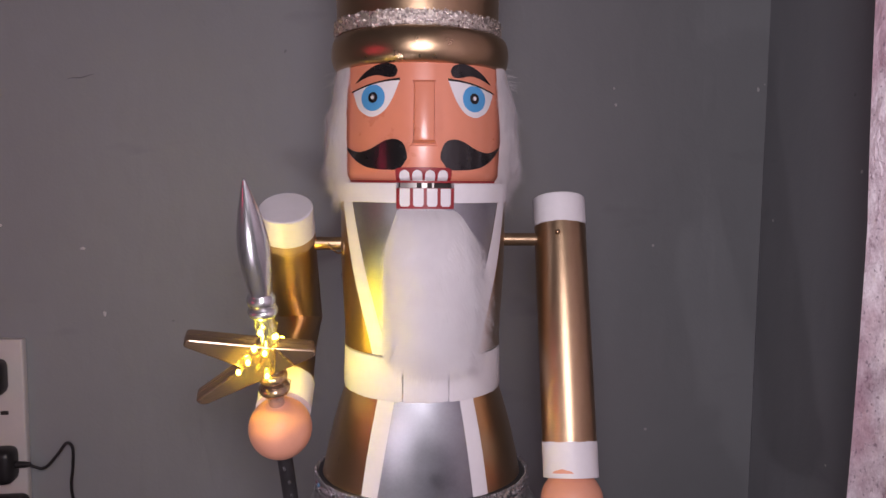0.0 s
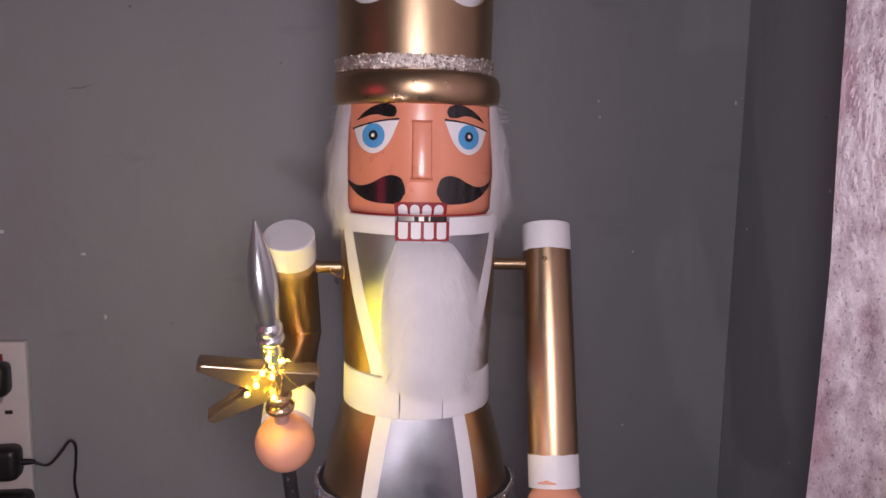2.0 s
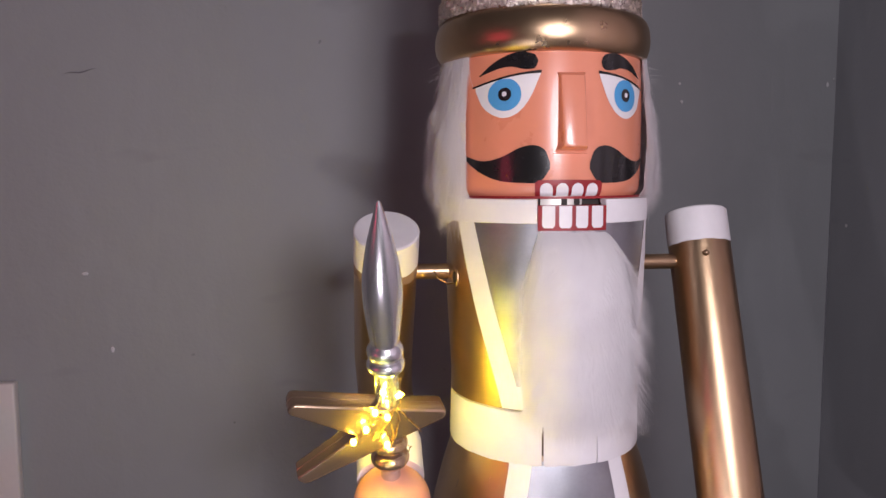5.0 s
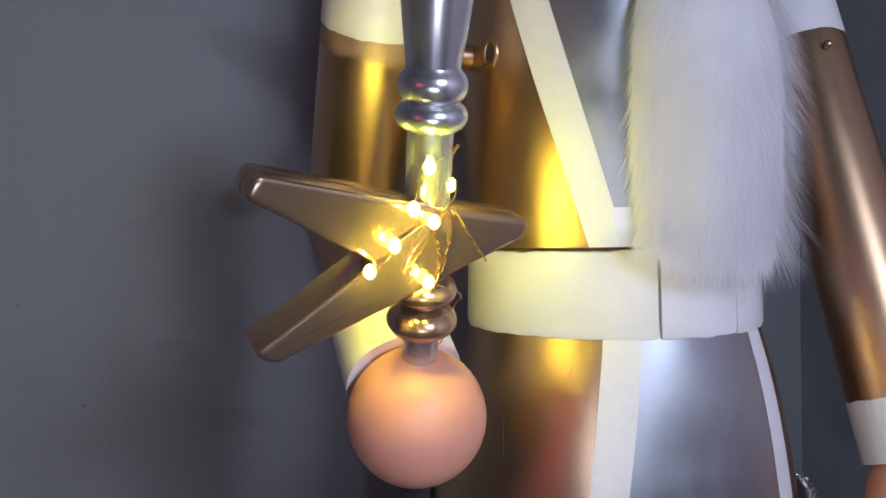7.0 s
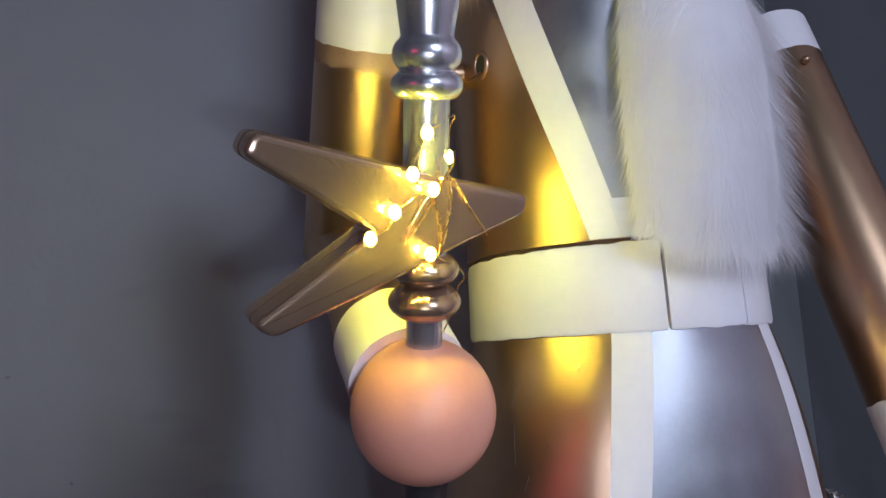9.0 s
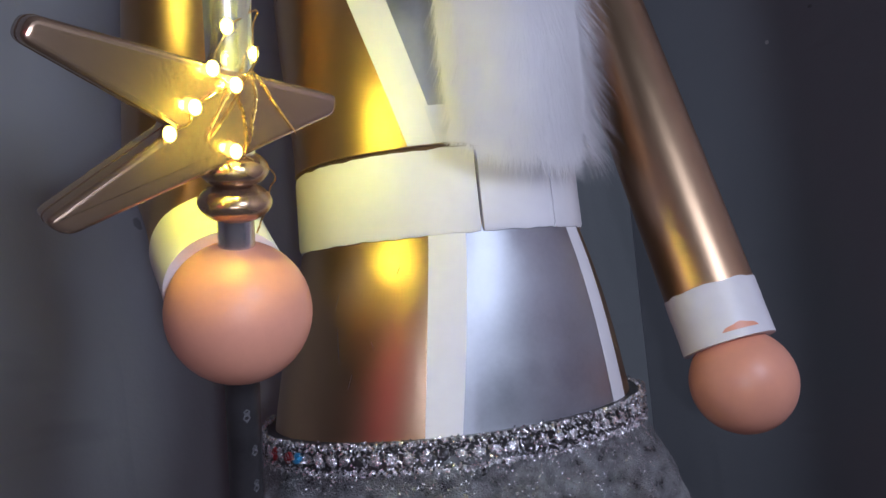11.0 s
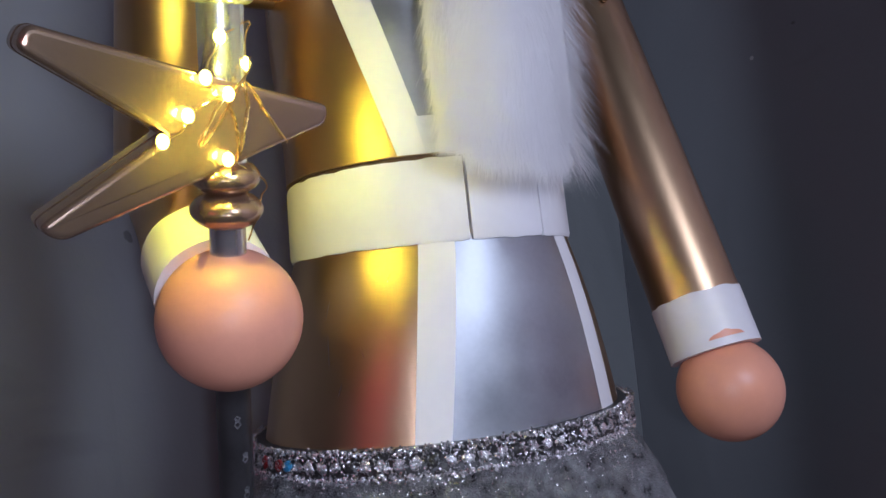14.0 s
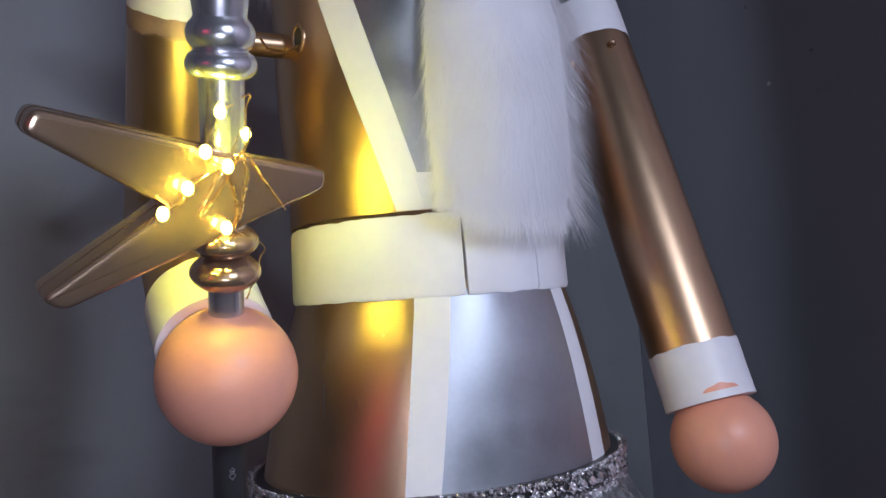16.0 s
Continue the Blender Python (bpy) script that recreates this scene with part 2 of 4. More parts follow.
def block(b, x0, x1, y0, y1, z0, z1, material):
    v = [(x, y, z) for z in (z0, z1) for y in (y0, y1) for x in (x0, x1)]
    b.add(v, [(0, 2, 3, 1), (4, 5, 7, 6), (0, 1, 5, 4), (2, 6, 7, 3), (0, 4, 6, 2), (1, 3, 7, 5)], material)


def strand(b, p, d, length, width, bend, material, face=None):
    """One tapering hair as a bent ribbon."""
    p, d = Vector(p), Vector(d).normalized()
    face = Vector(face) if face else Vector((p.x, p.y, 0)).normalized()
    side = d.cross(face + Vector((random.gauss(0, 0.22), random.gauss(0, 0.22), random.gauss(0, 0.15)))).normalized()
    v, q = [], p.copy()
    for k in range(4):
        w = width * (1, 0.9, 0.6, 0.05)[k]
        v += [q - side * w / 2, q + side * w / 2]
        d = (d + Vector(bend)).normalized()
        q = q + d * (length / 3)
    b.add(v, grid_faces(4, 2), material)


def part(name, b, parent=None, label="", matrix=None, sharp=38):
    """Links what was built as one mesh object, under a thing where one is given."""
    ob = new(name, b.mesh(name, sharp) if isinstance(b, Build) else b)
    if parent:
        ob.parent = parent
    if matrix:
        ob.matrix_basis = matrix
    return tagged(ob, label)


# ---- the room ----
TURN = radians(4.3)
CORNER = Vector((0.578, 0.449, 0))
ALONG = Vector((math.cos(TURN), math.sin(TURN), 0))
OUT = Vector((math.sin(TURN), -math.cos(TURN), 0))
ROOM = Matrix.Translation(CORNER) @ Matrix.Rotation(TURN, 4, "Z")


def slab(name, x0, x1, y0, y1, z0, z1, material, label, category):
    """A plain slab in the room's own axes, whose origin is the corner."""
    b = Build()
    block(b, x0, x1, y0, y1, z0, z1, material)
    return tagged(part(name, b, matrix=ROOM), label, category, kind="structure")


def dented_wall(name, length, height, material, m, label):
    """A wall face with shallow unevenness, and its thickness."""
    b = Build()
    nx, nz = 120, 80
    v = []
    for j in range(nz + 1):
        for i in range(nx + 1):
            x, z = length * i / nx, height * j / nz
            v.append((x, 0.0025 * noise.noise((x * 2.3, z * 2.3, 5.0 + length)) + 0.0007 * noise.noise((x * 12, z * 12, 9)), z))
    b.add(v, grid_faces(nz + 1, nx + 1), material)
    block(b, 0, length, 0.01, 0.12, 0, height, PLAIN)
    return tagged(part(name, b, matrix=m), label, "wall", kind="structure")


north = dented_wall("wall_north", 2.6, 2.4, WALL, ROOM @ Matrix.Translation((-2.6, 0, 0)), "dark grey painted plaster wall with faint scuffs")
for u, z, w, h in ((-0.0168, 0.9836, 0.0042, 0.0085), (-0.0065, 0.9925, 0.0026, 0.0026), (-0.2625, 0.9800, 0.0040, 0.0050), (-0.2588, 0.9543, 0.0045, 0.0055), (-1.0532, 0.6246, 0.0050, 0.0085), (-1.1993, 0.7590, 0.0110, 0.0060), (-1.0819, 0.7240, 0.0080, 0.0045)):
    b = Build()
    ring = [(0.5 * w * math.cos(a) * (1 + 0.45 * noise.noise((math.cos(a) * 2, math.sin(a) * 2, u * 40))), 0.5 * h * math.sin(a) * (1 + 0.45 * noise.noise((math.sin(a) * 2, z * 30, math.cos(a) * 2)))) for a in (math.tau * k / 14 for k in range(14))]
    b.add([(x, 0, y) for x, y in ring] + [(x * 0.6, -0.0012, y * 0.6) for x, y in ring], grid_faces(2, 14, True) + [tuple(range(14, 28))], CHALK)
    part("paint_chip", b, north, "bare chalky plaster chip", Matrix.Translation((2.6 + u, -0.0032, z)))
for u0, z0, u1, z1 in ((-1.0960, 0.9735, -1.0575, 0.9810),):
    b = Build()
    tube(b, [Vector((2.6 + lerp(u0, u1, k / 8), -0.0030 - 0.0004 * math.sin(math.pi * k / 8), lerp(z0, z1, k / 8) + 0.0012 * math.sin(k * 1.1))) for k in range(9)], [0.0008 * math.sin(math.pi * (k + 0.4) / 8.8) for k in range(9)], PLAIN, 6)
    part("scuff", b, north, "short dark scuff mark")
dented_wall("wall_east", 3.2, 2.4, WALL_SHADED, ROOM @ Matrix.Rotation(radians(-90), 4, "Z"), "dark grey painted plaster wall with trowel marks")
slab("wall_west", -2.72, -2.6, -3.2, 0, 0, 2.4, PLAIN, "plain grey painted room wall", "wall")
slab("wall_south", -2.6, 0, -3.32, -3.2, 0, 2.4, PLAIN, "plain grey painted room wall", "wall")
slab("floor", -2.6, 0, -3.2, 0, -0.1, 0, CARPET, "grey carpeted floor", "floor")
slab("ceiling", -2.6, 0, -3.2, 0, 2.4, 2.5, PLAIN, "plain painted ceiling", "ceiling")

# ---- the figure: one painted mesh ----
fig = Build()
CX, HX = 0.0015, 0.0
# coat skirt under the belt
COAT = [(0.44, 0.1120), (0.50, 0.1085), (0.52, 0.1055), (0.54, 0.1015), (0.56, 0.0970), (0.58, 0.0920), (0.60, 0.0862), (0.615, 0.0812), (0.625, 0.0785)]


def coat_r(z):
    return spline(COAT, z)


def press(z):
    """How far the coat and skirt are flattened from front to back at a height."""
    return lerp(0.86, 1.0, max(0.0, min(1.0, (z - 0.520) / 0.095)))


def flatten(b, start=0):
    for i in range(start, len(b.v)):
        x, y, z = b.v[i]
        b.v[i] = (x, y * press(z), z)


ZC = [0.44 + 0.185 * k / 24 for k in range(25)]
lathe(fig, [(z, coat_r(z)) for z in ZC], GOLD, CX)


def coat_patch(l0, r0, l1, r1, material, lift):
    """A strip from z 0.47 to the belt; angles at the bottom, then at the top."""
    band(fig, [(z, coat_r(z) + lift, lerp(l0, l1, t), lerp(r0, r1, t)) for k in range(17) for t in [k / 16] for z in [lerp(0.47, 0.621, t)]], material, CX)


coat_patch(-28, 29, -20.5, 26, SILVER, 0.0004)
coat_patch(-35.5, -27.5, -33.3, -20.3, WHITE, 0.0006)
coat_patch(28.5, 37.5, 25.5, 36.8, WHITE, 0.0006)
flatten(fig)
# belt: a wide strap and a buckle piece with open seams
for a, c in ((-13.9, 16.7), (17.5, 345.0)):
    n = 14 if c < 60 else 140
    rows = [(0.6175, 0.0790), (0.6178, 0.0815), (0.620, 0.0822), (0.657, 0.0812), (0.6595, 0.0805), (0.660, 0.0775)]
    band(fig, [(z, r, a, c) for z, r in rows], WHITE, CX, n, 0.0011)
    for e in (a, c):
        fig.add([around(radians(e), r, z, CX) for z, r in rows], [tuple(range(len(rows)))], WHITE)
lathe(fig, [(0.6165, 0.0785), (0.668, 0.0775)], WOODGAP, CX)
# torso
TORSO = [(0.6616, 0.0812), (0.672, 0.0808), (0.70, 0.0820), (0.74, 0.0842), (0.78, 0.0846), (0.812, 0.0846)]


def torso_r(z):
    return spline(TORSO, z)


ZT = [0.6616 + 0.1504 * k / 20 for k in range(21)]
lathe(fig, [(0.6626, 0.0700)] + [(z, torso_r(z)) for z in ZT], GOLD, CX)


def torso_patch(z0, z1, l0, r0, l1, r1, material, lift):
    rows = []
    for k in range(17):
        t = k / 16
        z = lerp(z0, z1, t)
        rows.append((z, torso_r(z) + lift, lerp(l0, l1, t), lerp(r0, r1, t)))
    band(fig, rows, material, CX)


torso_patch(0.6618, 0.8095, -26, 27, -55, 58, SILVER, 0.0004)
torso_patch(0.6618, 0.8095, -37.5, -25.5, -69, -55, WHITE, 0.0008)
torso_patch(0.6618, 0.8095, 26.5, 41, 58, 71, WHITE, 0.0008)
torso_patch(0.6620, 0.6805, -27.5, -13.5, -30.5, -16, FOIL, 0.0016)
# arm hole in the side, with its rim
for sgn in (-1,):
    c = Vector(around(radians(sgn * 74), 0.0846, 0.7615, CX))
    nrm = Vector((math.sin(radians(sgn * 74)), -math.cos(radians(sgn * 74)), 0))
    tng = nrm.cross(Vector((0, 0, 1)))
    v = []
    for i in range(9):
        w = math.pi * i / 8
        for j in range(24):
            a = math.tau * j / 24
            e = tng * math.cos(a) * 0.0048 + Vector((0, 0, math.sin(a) * 0.0066))
            v.append(c + e * (1 + 0.24 * math.cos(w)) + nrm * (0.0016 * math.sin(w) - 0.0004))
    fig.add(v, grid_faces(9, 24, True), GOLD)
    fig.add([c + tng * math.cos(math.tau * j / 24) * 0.0049 + Vector((0, 0, math.sin(math.tau * j / 24) * 0.0067)) + nrm * 0.0005 for j in range(24)], [tuple(range(24))], HOLE)
# collar, open at the jaw
rows = [(0.8085, 0.0845), (0.809, 0.0862), (0.818, 0.0868), (0.827, 0.0862), (0.828, 0.078)]
band(fig, [(z, r, 18.3, 360 - 18.3) for z, r in rows], WHITE, CX, 90)
for e in (18.3, -18.3):
    fig.add([around(radians(e), r, z, CX) for z, r in rows], [tuple(range(len(rows)))], WHITE)
lathe(fig, [(0.8275, 0.0815), (0.8295, 0.0815)], RED, HX)
band(fig, [(0.795, 0.0835, -18, 18), (0.829, 0.076, -18, 18)], HOLE, CX, 12)
# head
HEAD = [(0.829, 0.0770), (0.833, 0.0800), (0.845, 0.0810), (0.88, 0.0815), (0.92, 0.0810), (0.942, 0.0800)]


def head_r(z):
    return spline(HEAD, z)


lathe(fig, [(0.829 + 0.113 * k / 24, head_r(0.829 + 0.113 * k / 24)) for k in range(25)], SKIN, HX)


def face_shape(upper, lower, material, lift, mirror=False, n=36):
    """A painted shape between two curves of (x, z), wrapped on the head."""
    x0, x1 = upper[0][0], upper[-1][0]
    v = []
    for i in range(n + 1):
        x = lerp(x0, x1, 0.5 - 0.5 * math.cos(math.pi * i / n))
        lo, hi = spline(lower, x), spline(upper, x)
        th = math.asin(max(-1, min(1, x / 0.0812))) * (-1 if mirror else 1)
        for k in range(9):
            z = lerp(lo, max(lo, hi), k / 8)
            v.append(around(th, head_r(z) + lift, z, HX))
    f = grid_faces(n + 1, 9)
    fig.add(v, [tuple(reversed(q)) for q in f] if not mirror else f, material)


def oval(cx, cz, rx, rz, top=9.9):
    a = [math.pi * k / 12 for k in range(13)]
    return [(cx - rx * math.cos(t), min(top, cz + rz * math.sin(t))) for t in a], [(cx - rx * math.cos(t), cz - rz * math.sin(t)) for t in a]


for mir in (False, True):
    face_shape([(-0.0665, 0.9140), (-0.050, 0.9185), (-0.036, 0.9212), (-0.0225, 0.9228)], [(-0.0665, 0.9110), (-0.062, 0.8985), (-0.055, 0.8915), (-0.0475, 0.8890), (-0.038, 0.8930), (-0.030, 0.9035), (-0.0225, 0.9215)], WHITE, 0.0005, mir)
    up, lo = oval(-0.0472, 0.9065, 0.0112, 0.0122, 0.9183)
    face_shape(up, lo, BLUE, 0.0008, mir)
    up, lo = oval(-0.0472, 0.9068, 0.0044, 0.0050)
    face_shape(up, lo, BLACK, 0.0011, mir, 16)
    up, lo = oval(-0.0474, 0.9070, 0.0016, 0.0019)
    face_shape(up, lo, WHITE, 0.0014, mir, 10)
    face_shape([(-0.0680, 0.9142), (-0.050, 0.9197), (-0.036, 0.9224), (-0.0220, 0.9240)], [(-0.0680, 0.9128), (-0.050, 0.9182), (-0.036, 0.9208), (-0.0220, 0.9218)], BLACK, 0.0011, mir)
    face_shape([(-0.0640, 0.9222), (-0.057, 0.9295), (-0.048, 0.9352), (-0.037, 0.9382), (-0.028, 0.9362), (-0.0258, 0.9340), (-0.0245, 0.9308)], [(-0.0640, 0.9216), (-0.052, 0.9262), (-0.043, 0.9272), (-0.035, 0.9252), (-0.028, 0.9250), (-0.0258, 0.9268), (-0.0245, 0.9304)], BLACK, 0.0007, mir)
    face_shape([(-0.0755, 0.8630), (-0.066, 0.8575), (-0.059, 0.8565), (-0.048, 0.8600), (-0.037, 0.8662), (-0.027, 0.8680), (-0.019, 0.8640), (-0.0155, 0.8550)], [(-0.0755, 0.8622), (-0.070, 0.8540), (-0.063, 0.8470), (-0.052, 0.8415), (-0.034, 0.8395), (-0.022, 0.8410), (-0.0155, 0.8500)], BLACK, 0.0007, mir)
# nose wedge
nv = []
for z, d, w in ((0.9225, -0.001, 0.0110), (0.9210, 0.0030, 0.0104), (0.9195, 0.0050, 0.0096), (0.8690, 0.0150, 0.0096), (0.8665, 0.0145, 0.0102), (0.8650, 0.0115, 0.0108), (0.8640, -0.001, 0.0116)):
    for x, e in ((-w - 0.0002, -0.004), (-w, d * 0.72), (-w + 0.0007, d * 0.93), (-w + 0.0022, d), (w - 0.0022, d), (w - 0.0007, d * 0.93), (w, d * 0.72), (w + 0.0002, -0.004)):
        nv.append((HX + x, -0.0805 - e, z))
fig.add(nv, [tuple(reversed(q)) for q in grid_faces(7, 8)], SKIN)
band(fig, [(0.8615, 0.0815, -9.6, 9.6), (0.8622, 0.0823, -9.4, 9.4), (0.8640, 0.0825, -9.0, 9.0), (0.8650, 0.0815, -8.6, 8.6)], SKIN, HX, 10)
for e in (-1, 1):
    band(fig, [(0.8620, 0.0824, e * 8.8 - 0.8, e * 8.8 + 0.8), (0.8900, 0.0824, e * 8.2 - 0.6, e * 8.2 + 0.6), (0.9230, 0.0818, e * 7.8 - 0.3, e * 7.8 + 0.3)], SKIN, HX, 4)
# upper lip and teeth
face_shape([(-0.0262, 0.8395), (-0.0235, 0.8415), (0.0235, 0.8415), (0.0262, 0.8395)], [(-0.0262, 0.8285), (0.0, 0.8275), (0.0262, 0.8285)], RED, 0.0009)
for k in range(4):
    c = -0.0178 + 0.0119 * k
    up, lo = oval(c, 0.8345, 0.0047, 0.0050)
    face_shape(up, [(c - 0.0047, 0.8292), (c + 0.0047, 0.8292)], WHITE, 0.0013, False, 12)
# jaw, a little open
JZ = 0.8035
band(fig, [(JZ, 0.0868, -18, 18), (JZ + 0.019, 0.0868, -18, 18), (JZ + 0.0195, 0.076, -18, 18)], RED, CX, 16)
for k in range(4):
    c = -12.6 + 8.4 * k
    band(fig, [(JZ + 0.002, 0.0874, c - 2.2, c + 2.2), (JZ + 0.004, 0.0875, c - 3.2, c + 3.2), (JZ + 0.0188, 0.0875, c - 3.2, c + 3.2)], WHITE, CX, 6)
band(fig, [(JZ + 0.0185, 0.0800, -17, 6), (JZ + 0.0262, 0.0800, -17, 6)], STEEL, CX, 10)
for a in (-4, 3):
    band(fig, [(JZ + 0.0185, 0.0804, a - 1.6, a + 1.6), (JZ + 0.024, 0.0804, a - 1.6, a + 1.6)], HOLE, CX, 3)
# hat: rolled brim, crown with five points, white dome
BX = -0.0025
brim = [(0.938, 0.078)] + [(0.9545 - 0.0165 * math.cos(math.pi * k / 14), 0.0815 + 0.0085 * math.sin(math.pi * k / 14) ** 0.8) for k in range(15)]
lathe(fig, brim, GOLD, BX)
TX = -0.005


def crown_h(th):
    d = abs((math.degrees(th) + 36) % 72 - 36)
    return 1.0335 + 0.0315 * min(1.0, (36 - d) / 30.5) ** 2.2


nc, nr = 240, 10
for r_off, flip in ((0.0, False), (-0.003, True)):
    v = []
    for k in range(nr + 1):
        for j in range(nc):
            th = math.tau * j / nc
            z = lerp(0.968, crown_h(th), k / nr)
            v.append(around(th, 0.0815 + 0.0012 * (k / nr) + r_off, z, TX))
    f = grid_faces(nr + 1, nc, True)
    fig.add(v, f if not flip else [tuple(reversed(q)) for q in f], GOLD)
rim = [around(math.tau * j / nc, 0.0827 + o, crown_h(math.tau * j / nc), TX) for o in (0, -0.003) for j in range(nc)]
fig.add(rim, grid_faces(2, nc, True), GOLD)
for k in range(5):
    th = radians(72 * k)
    ball(fig, around(th, 0.0822, 1.0765, TX), 0.0148, GOLD, 28)
lathe(fig, [(1.00, 0.0725)] + [(1.055 + 0.073 * math.sin(math.pi / 2 * k / 20), 0.0725 * math.cos(math.pi / 2 * k / 20) + 0.0005) for k in range(21)], WHITE, TX)
lathe(fig, [(1.122, 0.020), (1.128, 0.0205), (1.133, 0.0195), (1.137, 0.011), (1.140, 0.010)], GOLD, TX, 40)
ball(fig, (TX, 0, 1.153), 0.0155, GOLD, 28)
# sparkling band round the crown, made of small facets
lathe(fig, [(0.9715, 0.0820), (0.9725, 0.0838), (0.984, 0.0838), (0.985, 0.0820)], GLITTERGOLD, TX)
for k in range(2200):
    th, z = random.uniform(-2.2, 2.2), random.uniform(0.9712, 0.9855)
    c = Vector(around(th, 0.0843, z, TX))
    a, e, s = Vector(around(th + 1.57, 1, 0)), Vector((0, 0, 1)), random.uniform(0.0007, 0.0016)
    t1, t2 = random.uniform(-0.6, 0.6), random.uniform(-0.6, 0.6)
    nrm = Vector(around(th, 1, 0))
    fig.add([c + a * s + nrm * s * t1, c + e * s + nrm * s * t2, c - a * s - nrm * s * t1, c - e * s - nrm * s * t2], [(0, 1, 2, 3)], GLITTERGOLD)
# arms: one bent at the elbow, one straight
ARM_R = 0.0268


def ragged(p, d, length, radius, material, amp0, amp1, seed, n=72):
    """A painted sleeve round an arm, from p along d, with uneven ends."""
    d = d.normalized()
    side = Vector((1, 0, 0))
    other = d.cross(side)
    v = []
    for i in range(5):
        t = i / 4
        for j in range(n):
            a = math.tau * j / n
            w = noise.noise((math.cos(a) * 3, math.sin(a) * 3, seed)) + 0.6 * noise.noise((math.cos(a) * 11, math.sin(a) * 11, seed + 3))
            v.append(p + d * (length * t + w * (amp0 * (1 - t) + amp1 * t)) + (side * math.cos(a) + other * math.sin(a)) * radius)
    fig.add(v, [tuple(reversed(q)) for q in grid_faces(5, n, True)], material)


def arm(pivot, tilt, elbow, bend_tilt, end, x):
    """Tilts in degrees from upright, the lower end going back for a positive tilt."""
    down = Vector((0, math.sin(radians(tilt)), -math.cos(radians(tilt))))
    p = Vector((x, pivot[1], pivot[2]))
    top = p - down * 0.045
    if elbow:
        e = p + down * elbow
        fore = Vector((0, math.sin(radians(bend_tilt)), -math.cos(radians(bend_tilt))))
        hand = e + fore * end
        tube(fig, [top + down * 0.030, e, hand - fore * 0.052], [ARM_R] * 3, GOLD, 48, False)
    else:
        fore = down
        hand = p + down * end
        tube(fig, [top + down * 0.030, hand - fore * 0.055], [ARM_R] * 2, GOLD, 48, False)
    tube(fig, [top, top + down * 0.0012, top + down * 0.010], [ARM_R - 0.001, ARM_R + 0.0003, ARM_R + 0.0003], WHITE, 48)
    ragged(top + down * 0.008, down, 0.023, ARM_R + 0.0004, WHITE, 0, 0.0009, x)
    if elbow:
        ragged(top + down * 0.029, down, 0.012, ARM_R + 0.00015, SMEAR, 0, 0.0022, x + 5)
    tube(fig, [hand - fore * 0.048, hand - fore * 0.022], [ARM_R + 0.0003] * 2, WHITE, 48)
    ragged(hand - fore * 0.056, fore, 0.012, ARM_R + 0.0005, WHITE, 0.0008, 0, x + 9)
    ball(fig, hand, 0.0303, HANDSKIN, 48)
    return hand


LEFT_HAND = arm((0, 0.0, 0.764), 33, 0.105, -56, 0.1525, -0.1365)
RIGHT_HAND = arm((0, 0.0, 0.769), -18.5, 0, 0, 0.262, 0.1465)
for x0, x1, z in ((-0.120, -0.078, 0.764), (0.078, 0.128, 0.769)):
    tube(fig, [(x0, 0, z), (x1, 0, z)], [0.0068, 0.0068], GOLD, 20)
ball(fig, (0.138, -0.0262, 0.779), 0.0028, GOLD, 12)
# a flesh-coloured smudge on the straight arm's cuff
d_arm = (RIGHT_HAND - Vector((0.147, 0, 0.769))).normalized()
n_arm = Vector((1, 0, 0)).cross(d_arm)
n_arm = n_arm if n_arm.y < 0 else -n_arm
sm = []
for i in range(5):
    for j in range(13):
        a = radians(-52 + 46 * j / 12)
        hgt = 0.0038 * math.sin(math.pi * j / 12) ** 0.7 * (1 + 0.12 * math.sin(j * 1.3))
        sm.append(RIGHT_HAND - d_arm * (0.0265 + hgt * i / 4) + (Vector((1, 0, 0)) * math.sin(a) + n_arm * math.cos(a)) * (ARM_R + 0.0009))
fig.add(sm, grid_faces(5, 13), HANDSKIN)
# a thin lead from the side hole to the arm pin
tube(fig, [(-0.0800, -0.0240, 0.7572), (-0.0850, -0.0170, 0.7550), (-0.0930, -0.0085, 0.7590), (-0.0960, -0.0070, 0.7650)], [0.0006] * 4, COPPER, 8)
# scratches in the gold coat
mark = len(fig.v)
for th, z, h, ln in ((-62, 0.560, 0.018, -2.2), (-58, 0.548, 0.007, 1.0), (-50, 0.565, 0.006, -1.5), (-66, 0.585, 0.010, 0.8), (-44, 0.600, 0.005, 1.2)):
    band(fig, [(z + h * k / 4, coat_r(z + h * k / 4) + 0.0004, th + ln * k / 4 - 0.12 * math.sin(math.pi * k / 4) - 0.02, th + ln * k / 4 + 0.12 * math.sin(math.pi * k / 4) + 0.02) for k in range(5)], SILVER2, CX, 2)
flatten(fig, mark)
# legs and a round base, hidden below
for x in (-0.05, 0.05):
    tube(fig, [(x, 0, 0.05), (x, 0, 0.45)], [0.042, 0.045], GOLD, 24)
tube(fig, [(0, 0, 0), (0, 0, 0.05)], [0.16, 0.16], WHITE, 48)
mark = len(fig.v)
lathe(fig, [(0.44, 0.112), (0.44, 0.001)], GOLD, CX)
flatten(fig, mark)
# fur: beard and side hair
BEARD_W = [(0.610, 0.018), (0.630, 0.0220), (0.651, 0.0300), (0.661, 0.0345), (0.683, 0.0405), (0.70, 0.0425), (0.746, 0.0430), (0.775, 0.0390), (0.790, 0.0345), (0.803, 0.027)]
BEARD_X = [(0.62, 0.0080), (0.66, 0.0080), (0.70, 0.0085), (0.75, 0.0080), (0.79, 0.0060), (0.803, 0.0030)]
BEARD_D = [(0.625, 0.003), (0.650, 0.012), (0.70, 0.020), (0.76, 0.021), (0.79, 0.014), (0.803, 0.004)]


